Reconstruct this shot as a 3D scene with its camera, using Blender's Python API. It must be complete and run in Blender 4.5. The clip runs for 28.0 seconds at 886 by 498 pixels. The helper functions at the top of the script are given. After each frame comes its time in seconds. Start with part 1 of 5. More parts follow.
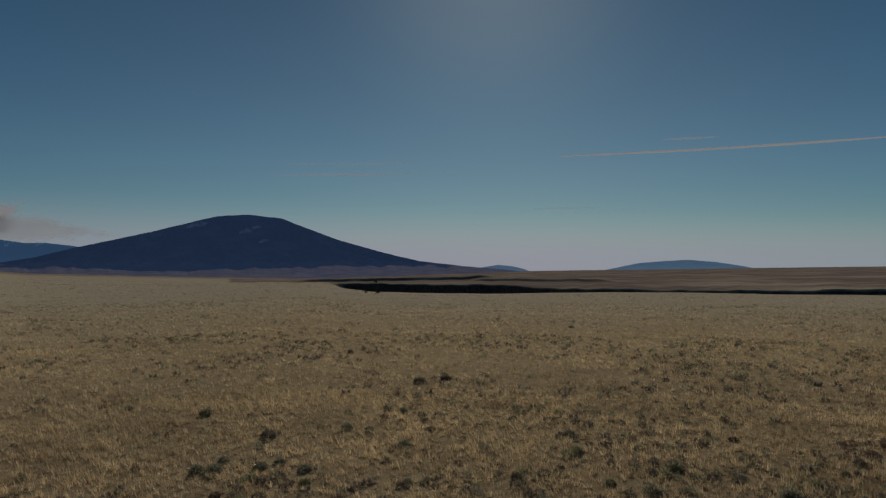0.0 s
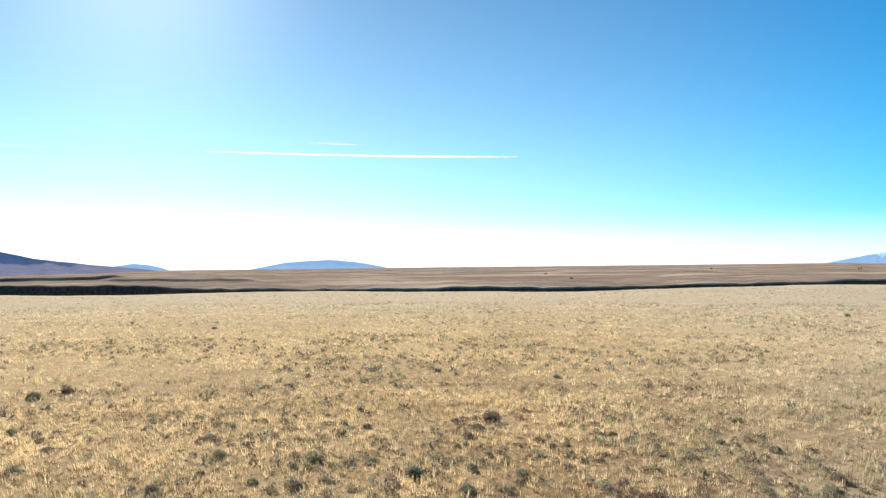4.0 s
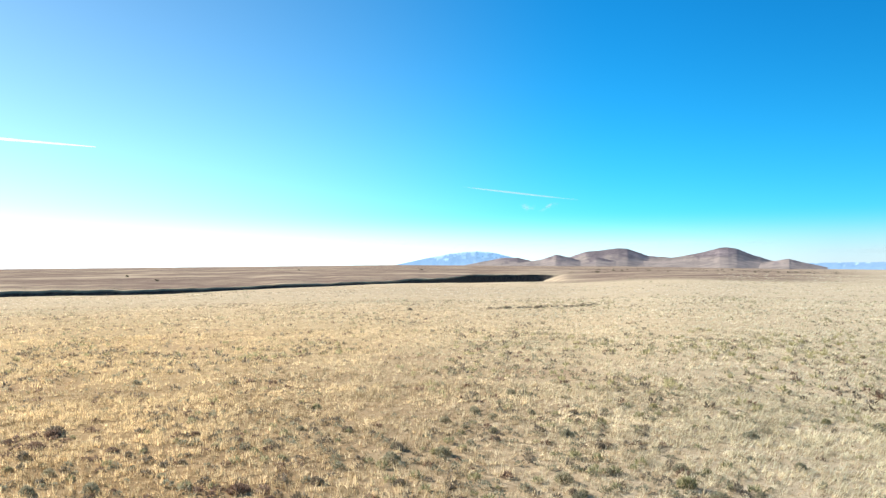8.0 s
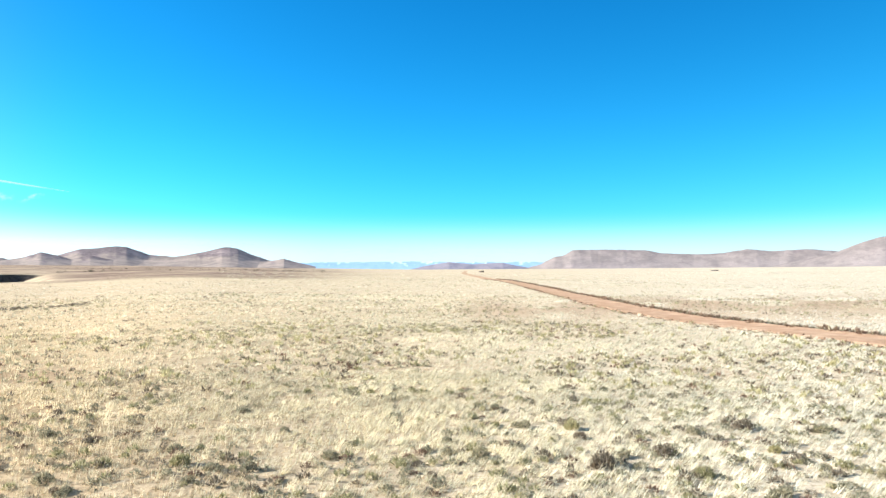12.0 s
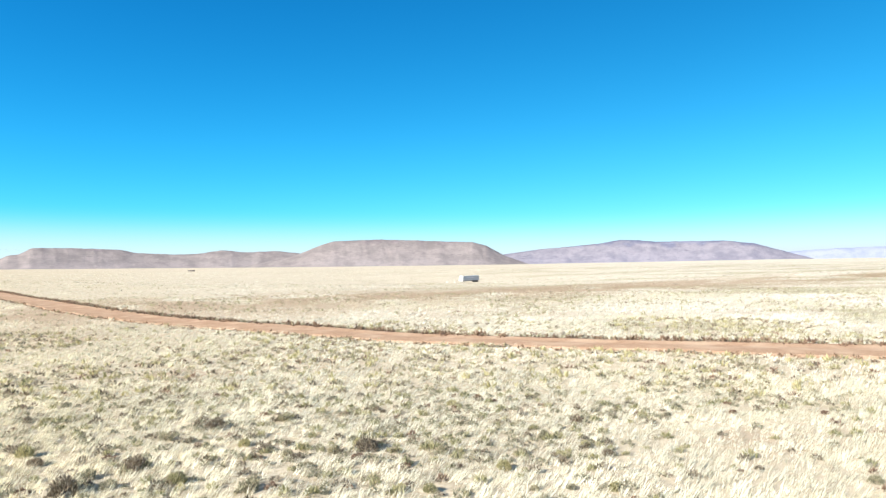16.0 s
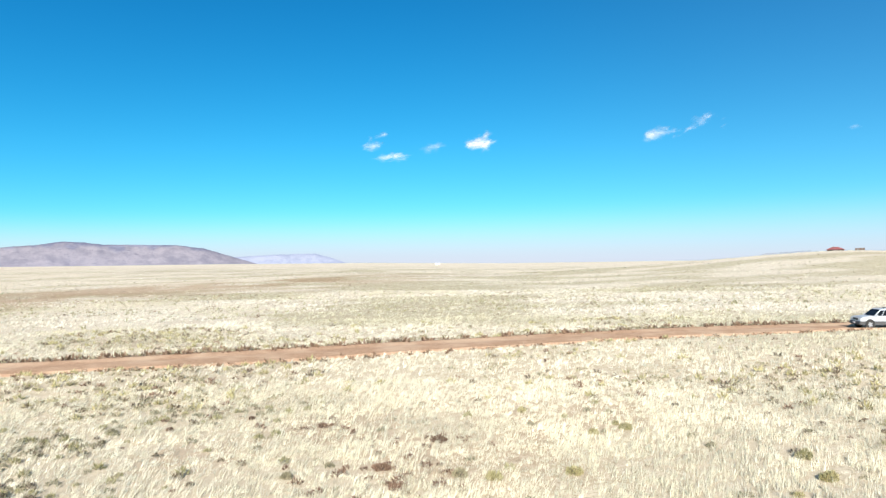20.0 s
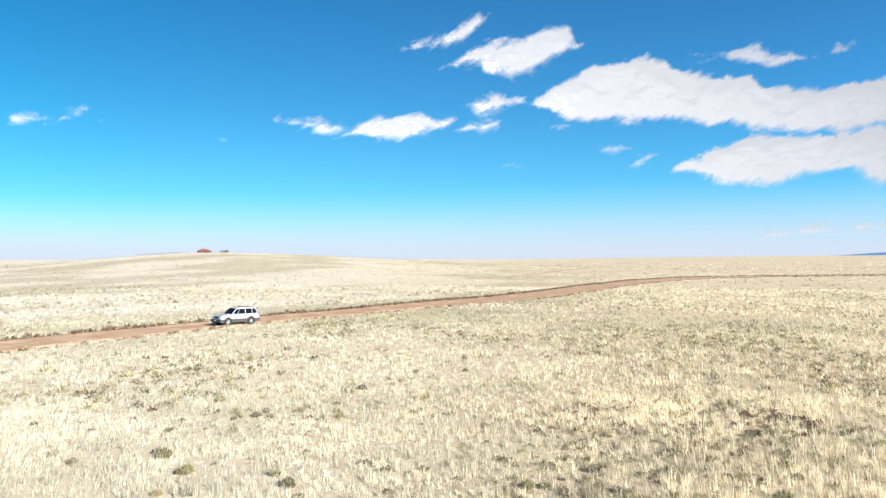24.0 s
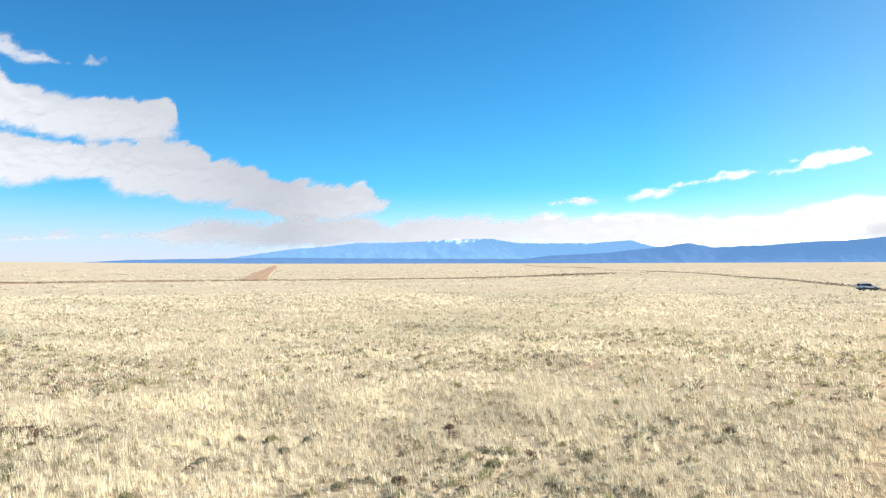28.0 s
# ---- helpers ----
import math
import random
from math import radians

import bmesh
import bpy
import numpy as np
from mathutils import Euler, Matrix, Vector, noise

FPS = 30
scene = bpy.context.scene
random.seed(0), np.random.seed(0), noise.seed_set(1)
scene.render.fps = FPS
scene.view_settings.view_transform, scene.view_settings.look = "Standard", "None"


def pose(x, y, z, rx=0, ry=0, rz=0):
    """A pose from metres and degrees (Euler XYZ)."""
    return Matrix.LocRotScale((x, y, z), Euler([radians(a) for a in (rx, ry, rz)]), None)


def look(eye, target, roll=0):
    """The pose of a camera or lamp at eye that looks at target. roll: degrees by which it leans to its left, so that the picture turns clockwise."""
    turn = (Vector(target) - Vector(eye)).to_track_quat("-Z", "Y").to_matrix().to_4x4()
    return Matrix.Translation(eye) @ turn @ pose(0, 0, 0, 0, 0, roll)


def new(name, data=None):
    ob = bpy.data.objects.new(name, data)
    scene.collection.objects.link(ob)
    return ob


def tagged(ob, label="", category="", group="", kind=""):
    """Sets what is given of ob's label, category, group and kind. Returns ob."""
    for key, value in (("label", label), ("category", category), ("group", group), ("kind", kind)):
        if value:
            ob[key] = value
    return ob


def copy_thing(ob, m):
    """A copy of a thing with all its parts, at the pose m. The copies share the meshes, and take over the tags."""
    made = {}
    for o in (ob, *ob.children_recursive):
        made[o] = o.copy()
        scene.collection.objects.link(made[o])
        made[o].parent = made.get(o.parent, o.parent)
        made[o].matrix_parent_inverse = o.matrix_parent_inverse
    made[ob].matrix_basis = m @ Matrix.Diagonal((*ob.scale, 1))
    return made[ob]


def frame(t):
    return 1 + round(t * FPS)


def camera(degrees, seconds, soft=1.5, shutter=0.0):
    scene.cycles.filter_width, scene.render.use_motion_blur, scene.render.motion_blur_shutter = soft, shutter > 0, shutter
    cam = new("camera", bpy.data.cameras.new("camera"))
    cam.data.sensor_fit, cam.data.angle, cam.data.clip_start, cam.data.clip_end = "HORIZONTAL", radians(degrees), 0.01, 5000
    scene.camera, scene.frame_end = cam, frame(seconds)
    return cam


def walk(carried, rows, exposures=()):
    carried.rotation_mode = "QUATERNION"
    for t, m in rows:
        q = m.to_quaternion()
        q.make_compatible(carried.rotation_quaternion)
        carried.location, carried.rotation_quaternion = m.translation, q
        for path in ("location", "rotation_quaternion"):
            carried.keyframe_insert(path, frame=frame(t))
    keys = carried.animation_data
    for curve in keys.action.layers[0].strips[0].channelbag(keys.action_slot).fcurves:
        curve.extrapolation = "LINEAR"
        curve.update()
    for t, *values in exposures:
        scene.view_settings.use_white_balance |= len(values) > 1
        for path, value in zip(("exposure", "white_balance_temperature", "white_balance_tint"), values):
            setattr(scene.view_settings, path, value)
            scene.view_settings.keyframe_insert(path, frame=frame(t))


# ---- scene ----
cam = camera(63.98, 28.0, soft=1.3)
PATH = [
    (0.0, 0.360, 0.339, 6.866, -0.589, 1.514, -0.112),
    (0.5, 0.368, 0.312, 6.875, -4.397, 1.491, -0.098),
    (1.0, 0.345, 0.295, 6.910, -7.832, 1.495, -0.095),
    (1.5, 0.359, 0.272, 6.916, -11.245, 1.476, -0.058),
    (2.0, 0.399, 0.246, 6.922, -14.811, 1.476, -0.052),
    (2.5, 0.413, 0.210, 6.932, -18.221, 1.470, -0.015),
    (3.0, 0.372, 0.177, 6.933, -21.714, 1.472, 0.014),
    (3.5, 0.327, 0.133, 6.913, -25.088, 1.455, 0.060),
    (5.5, 0.332, -0.026, 6.776, -39.724, 1.555, -0.066),
    (6.0, 0.354, -0.055, 6.784, -43.424, 1.572, -0.073),
    (6.5, 0.372, -0.104, 6.761, -47.525, 1.597, -0.098),
    (7.0, 0.362, -0.144, 6.715, -51.756, 1.597, -0.082),
    (7.5, 0.335, -0.170, 6.671, -56.155, 1.583, -0.044),
    (8.0, 0.305, -0.191, 6.642, -60.816, 1.613, -0.023),
    (8.5, 0.253, -0.213, 6.578, -65.527, 1.597, -0.068),
    (9.0, 0.196, -0.255, 6.506, -70.130, 1.595, -0.054),
    (9.5, 0.131, -0.280, 6.429, -74.798, 1.577, -0.081),
    (10.0, 0.058, -0.328, 6.364, -79.544, 1.572, -0.072),
    (10.5, -0.031, -0.371, 6.286, -84.458, 1.549, -0.059),
    (11.0, -0.076, -0.423, 6.219, -89.391, 1.553, -0.066),
    (11.5, -0.098, -0.434, 6.132, -94.420, 1.544, -0.080),
    (12.0, -0.116, -0.426, 6.047, -99.446, 1.531, -0.082),
    (12.5, -0.128, -0.432, 5.985, -104.435, 1.503, -0.116),
    (14.5, -0.008, -0.535, 5.974, -124.395, 1.443, -0.121),
    (15.0, 0.013, -0.552, 6.007, -129.602, 1.442, -0.116),
    (15.5, 0.024, -0.559, 6.071, -134.813, 1.456, -0.114),
    (16.0, 0.034, -0.526, 6.142, -139.934, 1.492, -0.101),
    (16.5, 0.036, -0.479, 6.227, -145.127, 1.548, -0.067),
    (17.0, 0.006, -0.448, 6.320, -150.409, 1.602, -0.056),
    (17.5, -0.092, -0.418, 6.417, -155.766, 1.653, -0.086),
    (18.0, -0.215, -0.370, 6.532, -161.033, 1.686, -0.066),
    (18.5, -0.355, -0.303, 6.621, -166.238, 1.705, -0.082),
    (19.0, -0.469, -0.228, 6.715, -171.494, 1.732, -0.114),
    (19.5, -0.524, -0.144, 6.789, -176.831, 1.745, -0.113),
    (20.0, -0.540, -0.079, 6.853, -182.251, 1.778, -0.068),
    (20.5, -0.543, -0.023, 6.923, -187.843, 1.798, -0.102),
    (21.0, -0.537, 0.024, 6.984, -193.648, 1.799, -0.182),
    (21.5, -0.525, 0.103, 7.015, -199.453, 1.800, -0.250),
    (23.5, -0.501, 0.495, 7.212, -223.087, 1.676, -0.243),
    (24.0, -0.494, 0.592, 7.248, -229.798, 1.641, -0.190),
    (24.5, -0.443, 0.656, 7.290, -236.753, 1.649, -0.154),
    (25.0, -0.368, 0.710, 7.323, -243.857, 1.677, -0.088),
    (25.5, -0.300, 0.738, 7.342, -250.814, 1.744, -0.048),
    (26.0, -0.229, 0.777, 7.336, -257.492, 1.801, -0.042),
    (26.5, -0.183, 0.851, 7.311, -264.256, 1.842, -0.037),
    (27.0, -0.157, 0.965, 7.298, -271.298, 1.914, -0.024),
    (27.5, -0.136, 1.058, 7.276, -278.521, 1.994, -0.003),
    (28.0, -0.105, 1.127, 7.242, -285.810, 2.070, -0.015),
]
EXPOSURE = [(0.0, -1.65), (0.5, -1.0), (1.0, -0.08), (1.5, 0.6), (2.0, 0.72), (5.5, 0.88), (8.0, 1.05), (12.0, 1.33), (16.0, 1.18), (21.0, 0.95), (24.0, 1.02), (28.0, 1.12)]
walk(cam, [(t, pose(x, y, z, 90 + p, -r, w)) for t, x, y, z, w, p, r in PATH], EXPOSURE)

# ---- daylight: a low winter sun, clear sky ----
SUN_AZ, SUN_EL = 5.0, 24.0          # degrees clockwise from +y, above the horizon


def bearing(az, el=0.0):
    a, e = radians(az), radians(el)
    return Vector((math.sin(a) * math.cos(e), math.cos(a) * math.cos(e), math.sin(e)))


lamp = bpy.data.lights.new("sun", "SUN")
lamp.energy, lamp.angle, lamp.color = 5.0, radians(0.53), (1.0, 0.965, 0.91)
sun = new("sun", lamp)
sun.matrix_world = look(bearing(SUN_AZ, SUN_EL) * 100, (0, 0, 0))

world = bpy.data.worlds.new("sky")
scene.world = world
world.use_nodes = True
wt = world.node_tree
wt.nodes.clear()
w_out = wt.nodes.new("ShaderNodeOutputWorld")
w_bg = wt.nodes.new("ShaderNodeBackground")
w_sky = wt.nodes.new("ShaderNodeTexSky")
w_sky.sky_type, w_sky.sun_disc = "NISHITA", False
w_sky.sun_elevation, w_sky.sun_rotation = radians(SUN_EL), radians(SUN_AZ)
w_sky.altitude, w_sky.air_density, w_sky.dust_density, w_sky.ozone_density = 2300, 1.0, 0.5, 1.5
w_bg.inputs["Strength"].default_value = 0.073
w_sat = wt.nodes.new("ShaderNodeHueSaturation")
w_sat.inputs["Saturation"].default_value = 1.0
w_tone = wt.nodes.new("ShaderNodeMix")
w_tone.data_type, w_tone.blend_type = "RGBA", "MULTIPLY"
w_tone.inputs["Factor"].default_value = 1.0
w_tone.inputs["B"].default_value = (0.165, 1.0, 1.56, 1)
# thin dusty haze along the horizon
w_dir = wt.nodes.new("ShaderNodeTexCoord")
w_sep = wt.nodes.new("ShaderNodeSeparateXYZ")
w_fall = wt.nodes.new("ShaderNodeMapRange")
w_fall.interpolation_type = "SMOOTHERSTEP"
for key, value in (("From Min", 0.085), ("From Max", -0.005), ("To Min", 0.0), ("To Max", 0.92)):
    w_fall.inputs[key].default_value = value
w_haze = wt.nodes.new("ShaderNodeMix")
w_haze.data_type = "RGBA"
# the haze is brighter towards the sun
w_side = wt.nodes.new("ShaderNodeMapRange")
for key, value in (("From Min", 0.0), ("From Max", 1.0), ("To Min", 1.0), ("To Max", 2.3)):
    w_side.inputs[key].default_value = value
w_glow = wt.nodes.new("ShaderNodeVectorMath")
w_glow.operation = "SCALE"
# whiter in the east, dusty lavender in the west
w_tint = wt.nodes.new("ShaderNodeMix")
w_tint.data_type = "RGBA"
w_tint.inputs["A"].default_value, w_tint.inputs["B"].default_value = (4.9, 5.1, 6.25, 1), (4.9, 6.0, 6.5, 1)
w_east = wt.nodes.new("ShaderNodeMapRange")
for key, value in (("From Min", 0.15), ("From Max", 0.85), ("To Min", 0.0), ("To Max", 1.0)):
    w_east.inputs[key].default_value = value
wt.links.new(w_sep.outputs["X"], w_east.inputs["Value"])
wt.links.new(w_east.outputs[0], w_tint.inputs["Factor"])
wt.links.new(w_tint.outputs["Result"], w_glow.inputs[0])
wt.links.new(w_side.outputs[0], w_glow.inputs["Scale"])
wt.links.new(w_glow.outputs[0], w_haze.inputs["B"])
wt.links.new(w_dir.outputs["Generated"], w_sep.inputs[0])
# the dust stands higher in the west
w_rise = wt.nodes.new("ShaderNodeMapRange")
for key, value in (("From Min", -0.9), ("From Max", 0.5), ("To Min", 0.62), ("To Max", 1.0)):
    w_rise.inputs[key].default_value = value
w_level = wt.nodes.new("ShaderNodeMath")
w_level.operation = "MULTIPLY"
wt.links.new(w_sep.outputs["X"], w_rise.inputs["Value"])
wt.links.new(w_rise.outputs[0], w_level.inputs[0])
wt.links.new(w_sep.outputs["Z"], w_level.inputs[1])
wt.links.new(w_level.outputs[0], w_fall.inputs["Value"])
wt.links.new(w_sep.outputs["Y"], w_side.inputs["Value"])
wt.links.new(w_fall.outputs[0], w_haze.inputs["Factor"])
# deeper contrast of the clear mountain air, round a mean radiance of 3
w_low, w_pow, w_high = (wt.nodes.new("ShaderNodeVectorMath") for _ in range(3))
w_low.operation, w_pow.operation, w_high.operation = "SCALE", "POWER", "SCALE"
w_low.inputs["Scale"].default_value, w_high.inputs["Scale"].default_value = 1 / 3, 3
w_pow.inputs[1].default_value = (2.15, 1.02, 0.76)
wt.links.new(w_sky.outputs[0], w_low.inputs[0])
wt.links.new(w_low.outputs[0], w_pow.inputs[0])
wt.links.new(w_pow.outputs[0], w_high.inputs[0])
wt.links.new(w_high.outputs[0], w_sat.inputs["Color"])
wt.links.new(w_sat.outputs[0], w_tone.inputs["A"])
# the sky is deeper away from the sun
w_deep = wt.nodes.new("ShaderNodeMapRange")
for key, value in (("From Min", -0.9), ("From Max", 0.2), ("To Min", 0.74), ("To Max", 1.05)):
    w_deep.inputs[key].default_value = value
w_far = wt.nodes.new("ShaderNodeVectorMath")
w_far.operation = "SCALE"
wt.links.new(w_sep.outputs["Y"], w_deep.inputs["Value"])
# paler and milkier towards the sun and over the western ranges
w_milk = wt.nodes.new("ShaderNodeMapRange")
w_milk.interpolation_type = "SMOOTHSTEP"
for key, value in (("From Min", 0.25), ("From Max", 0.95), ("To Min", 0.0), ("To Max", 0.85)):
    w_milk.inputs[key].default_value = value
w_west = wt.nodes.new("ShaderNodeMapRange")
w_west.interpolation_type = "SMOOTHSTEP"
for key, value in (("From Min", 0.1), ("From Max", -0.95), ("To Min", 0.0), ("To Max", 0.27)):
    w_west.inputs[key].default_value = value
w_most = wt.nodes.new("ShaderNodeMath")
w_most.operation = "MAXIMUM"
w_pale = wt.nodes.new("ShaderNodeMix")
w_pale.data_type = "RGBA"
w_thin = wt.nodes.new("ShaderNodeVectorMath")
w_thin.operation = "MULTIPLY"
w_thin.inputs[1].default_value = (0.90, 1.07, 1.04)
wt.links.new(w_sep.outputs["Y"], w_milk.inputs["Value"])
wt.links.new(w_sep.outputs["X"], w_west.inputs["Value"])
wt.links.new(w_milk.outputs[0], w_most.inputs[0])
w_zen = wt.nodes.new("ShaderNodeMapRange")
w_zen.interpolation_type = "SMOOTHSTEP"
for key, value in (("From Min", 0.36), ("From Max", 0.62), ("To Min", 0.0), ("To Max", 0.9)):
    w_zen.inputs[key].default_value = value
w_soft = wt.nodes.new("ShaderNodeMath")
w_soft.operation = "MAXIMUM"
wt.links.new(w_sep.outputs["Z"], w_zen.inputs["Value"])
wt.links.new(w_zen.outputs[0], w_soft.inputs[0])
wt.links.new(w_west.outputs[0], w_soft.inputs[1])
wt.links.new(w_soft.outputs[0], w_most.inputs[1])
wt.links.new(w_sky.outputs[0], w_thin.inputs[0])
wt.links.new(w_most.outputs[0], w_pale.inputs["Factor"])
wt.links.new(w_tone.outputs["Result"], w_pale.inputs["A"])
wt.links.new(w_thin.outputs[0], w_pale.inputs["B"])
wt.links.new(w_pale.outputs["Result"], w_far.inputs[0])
# and deepens with height
w_high_up = wt.nodes.new("ShaderNodeMapRange")
for key, value in (("From Min", 0.16), ("From Max", 0.40), ("To Min", 1.0), ("To Max", 0.88)):
    w_high_up.inputs[key].default_value = value
w_both = wt.nodes.new("ShaderNodeMath")
w_both.operation = "MULTIPLY"
wt.links.new(w_sep.outputs["Z"], w_high_up.inputs["Value"])
wt.links.new(w_deep.outputs[0], w_both.inputs[0])
wt.links.new(w_high_up.outputs[0], w_both.inputs[1])
wt.links.new(w_both.outputs[0], w_far.inputs["Scale"])
wt.links.new(w_far.outputs[0], w_haze.inputs["A"])
# bright air close round the sun
w_near = wt.nodes.new("ShaderNodeVectorMath")
w_near.operation = "DOT_PRODUCT"
w_near.inputs[1].default_value = bearing(SUN_AZ, SUN_EL)
w_ring = wt.nodes.new("ShaderNodeMapRange")
for key, value in (("From Min", 0.93), ("From Max", 1.0), ("To Min", 0.0), ("To Max", 1.0)):
    w_ring.inputs[key].default_value = value
w_aura = wt.nodes.new("ShaderNodeVectorMath")
w_aura.operation = "MULTIPLY_ADD"
w_aura.inputs[1].default_value = (2.0, 1.92, 1.6)
wt.links.new(w_dir.outputs["Generated"], w_near.inputs[0])
wt.links.new(w_near.outputs["Value"], w_ring.inputs["Value"])
w_curve = wt.nodes.new("ShaderNodeMath")
w_curve.operation = "POWER"
w_curve.inputs[1].default_value = 5.5
wt.links.new(w_ring.outputs[0], w_curve.inputs[0])
wt.links.new(w_curve.outputs[0], w_aura.inputs[0])
wt.links.new(w_haze.outputs["Result"], w_aura.inputs[2])
wt.links.new(w_aura.outputs[0], w_bg.inputs["Color"])
wt.links.new(w_bg.outputs[0], w_out.inputs["Surface"])


# ---- noise on arrays ----
def lattice(ix, iy, seed):
    h = (ix.astype(np.int64) * 374761393 + iy.astype(np.int64) * 668265263 + seed * 1442695041) & 0xFFFFFFFF
    h = ((h ^ (h >> 13)) * 1274126177) & 0xFFFFFFFF
    return ((h ^ (h >> 16)) & 0xFFFF) / 65535.0


def value_noise(x, y, seed=0):
    ix, iy = np.floor(x), np.floor(y)
    fx, fy = x - ix, y - iy
    fx, fy = fx * fx * (3 - 2 * fx), fy * fy * (3 - 2 * fy)
    a, b = lattice(ix, iy, seed), lattice(ix + 1, iy, seed)
    c, d = lattice(ix, iy + 1, seed), lattice(ix + 1, iy + 1, seed)
    return (a + (b - a) * fx) * (1 - fy) + (c + (d - c) * fx) * fy


def fbm(x, y, octaves=4, seed=0, gain=0.5):
    total, amp, norm = 0.0, 1.0, 0.0
    for i in range(octaves):
        total = total + amp * value_noise(x * 2**i + 17.3 * i, y * 2**i - 9.1 * i, seed + i)
        norm += amp
        amp *= gain
    return total / norm


def ease(lo, hi, v):
    t = np.clip((v - lo) / (hi - lo), 0, 1)
    return t * t * (3 - 2 * t)


# ---- the lie of the land, by bearing and distance ----
# slope of the plain towards the horizon, degrees, round the compass
RISE_AZ = [-42, -30, -20, -9, 7, 24, 40, 57, 75, 88, 98, 108, 126, 146, 165, 176, 187, 196, 206, 213, 222, 229, 237, 245, 254, 270, 286, 305, 318]
RISE_EL = [0.95, -0.22, -0.48, -0.66, -0.2, 0.02, 0.2, 0.4, 0.3, 0.08, -0.05, 0.0, 0.12, 0.34, 0.64, 0.74, 0.7, 0.8, 0.9, 1.0, 0.95, 0.9, 0.88, 0.95, 0.97, 0.96, 1.0, 1.0, 0.95]
# the gorge: bearing, near rim (distance, height), far rim (distance, height)
GORGE_AZ = [-14, -9, -5, 0, 4, 9, 13, 20, 26, 32, 39, 47, 53, 57, 61, 63, 66, 69, 74]
NEAR_R = [300, 300, 300, 300, 300, 300, 300, 300, 300, 310, 320, 350, 380, 400, 430, 440, 460, 480, 500]
NEAR_EL = [-1.3, -1.35, -1.85, -2.0, -2.03, -1.97, -1.95, -1.95, -1.97, -1.9, -1.88, -1.58, -1.35, -1.2, -1.16, -1.15, -1.1, -1.05, -0.95]
FAR_R = [560, 560, 540, 520, 500, 440, 390, 370, 370, 380, 400, 420, 440, 480, 620, 760, 800, 800, 800]
FAR_EL = [-1.15, -1.15, -1.25, -1.29, -1.32, -1.55, -1.66, -1.73, -1.70, -1.60, -1.50, -1.27, -1.13, -1.0, -0.7, -0.52, -0.47, -0.45, -0.42]
EYE = 6.8


def compass(x, y):
    az = np.degrees(np.arctan2(x, y))
    return np.where(az < -41.9, az + 360, az)


def swale(x, y):
    """The shallow sage hollow that runs south-east and south of the road."""
    az, r = compass(x, y), np.hypot(x, y)
    mid = np.interp(az, [92, 110, 130, 150, 165, 180], [105, 112, 138, 195, 265, 330])
    n = fbm(az / 4, r / mid * 5, 4, 77)
    return np.exp(-(((r - mid) / mid) / 0.30) ** 2) * ease(94, 108, az) * (1 - ease(172, 186, az)) * ease(0.25, 0.55, n)


def tan_deg(a):
    return np.tan(np.radians(a))


def rims(az):
    """Distance of the gorge's near and far rim."""
    wob = 16 * (fbm(az * 0.35, az * 0, 4, 5) - 0.5)
    return np.interp(az, GORGE_AZ, NEAR_R) + wob, np.interp(az, GORGE_AZ, FAR_R) + 1.8 * wob


def land(x, y, fine=True):
    """Height of the ground."""
    x, y = np.asarray(x, float), np.asarray(y, float)
    r, az = np.hypot(x, y), compass(x, y)
    rise = tan_deg(np.interp(az, RISE_AZ, RISE_EL, period=360))
    z = rise * r * ease(0, 60, r)
    # the rounded hill with the house, south-west
    z = z + 9.7 * np.exp(-((az - 212.5) / np.where(az > 212.5, 20.0, 14.0)) ** 2 - ((r - 430) / 170) ** 2) * ease(60, 250, r)
    # a swell under the road, and a shallow basin south-east
    z = z + 0.55 * ease(25, 72, r) * (1 - ease(110, 380, r)) * ease(168, 200, az) * (1 - ease(232, 262, az))
    z = z - 4.6 * np.exp(-((az - 141) / 24) ** 2 - ((r - 420) / 190) ** 2)
    # towards the gorge
    west = ease(-30, -12, az) * (1 - ease(70, 82, az))
    r1, r2 = rims(az)
    z1 = EYE + r1 * tan_deg(np.interp(az, GORGE_AZ, NEAR_EL))
    z2 = EYE + r2 * tan_deg(np.interp(az, GORGE_AZ, FAR_EL)) + 1.6 * (fbm(az * 0.9, az * 0, 4, 8) - 0.5)
    near = z1 * np.clip(r / r1, 0, 1) ** 1.3
    far_end = rise * 4700 + EYE * 0.0
    k = np.clip((r - r2) / (4700 - r2), 0, 1)
    far = z2 + (far_end - z2) * (0.25 * np.sqrt(k) + 0.75 * k)
    # low scarps beyond the gorge
    far = far + 4.0 * (ease(-12, -9, az) * (1 - ease(3.5, 5.5, az))) * (ease(362, 373, r - r2) - ease(420, 900, r - r2))
    far = far + 2.6 * (ease(2.5, 4, az) * (1 - ease(12, 15, az))) * (ease(202, 210, r - r2) - ease(225, 500, r - r2))
    deep = 26 * ease(-9.5, -0.5, az) * (1 - ease(65.0, 71.0, az))
    cut = ease(0, 9, r - r1) * (1 - ease(-8, 0, r - r2))
    mid = near + (far - near) * ease(r1, r2, r) - deep * cut
    zg = np.where(r < r1, near, np.where(r > r2, far, mid))
    z = z + (zg - z) * west
    if fine:
        z = z + 0.25 * (fbm(x / 14, y / 14, 3, 21) - 0.5) * ease(8, 40, r) + 1.6 * (fbm(x / 90, y / 90, 3, 31) - 0.5) * ease(80, 400, r)
    return z


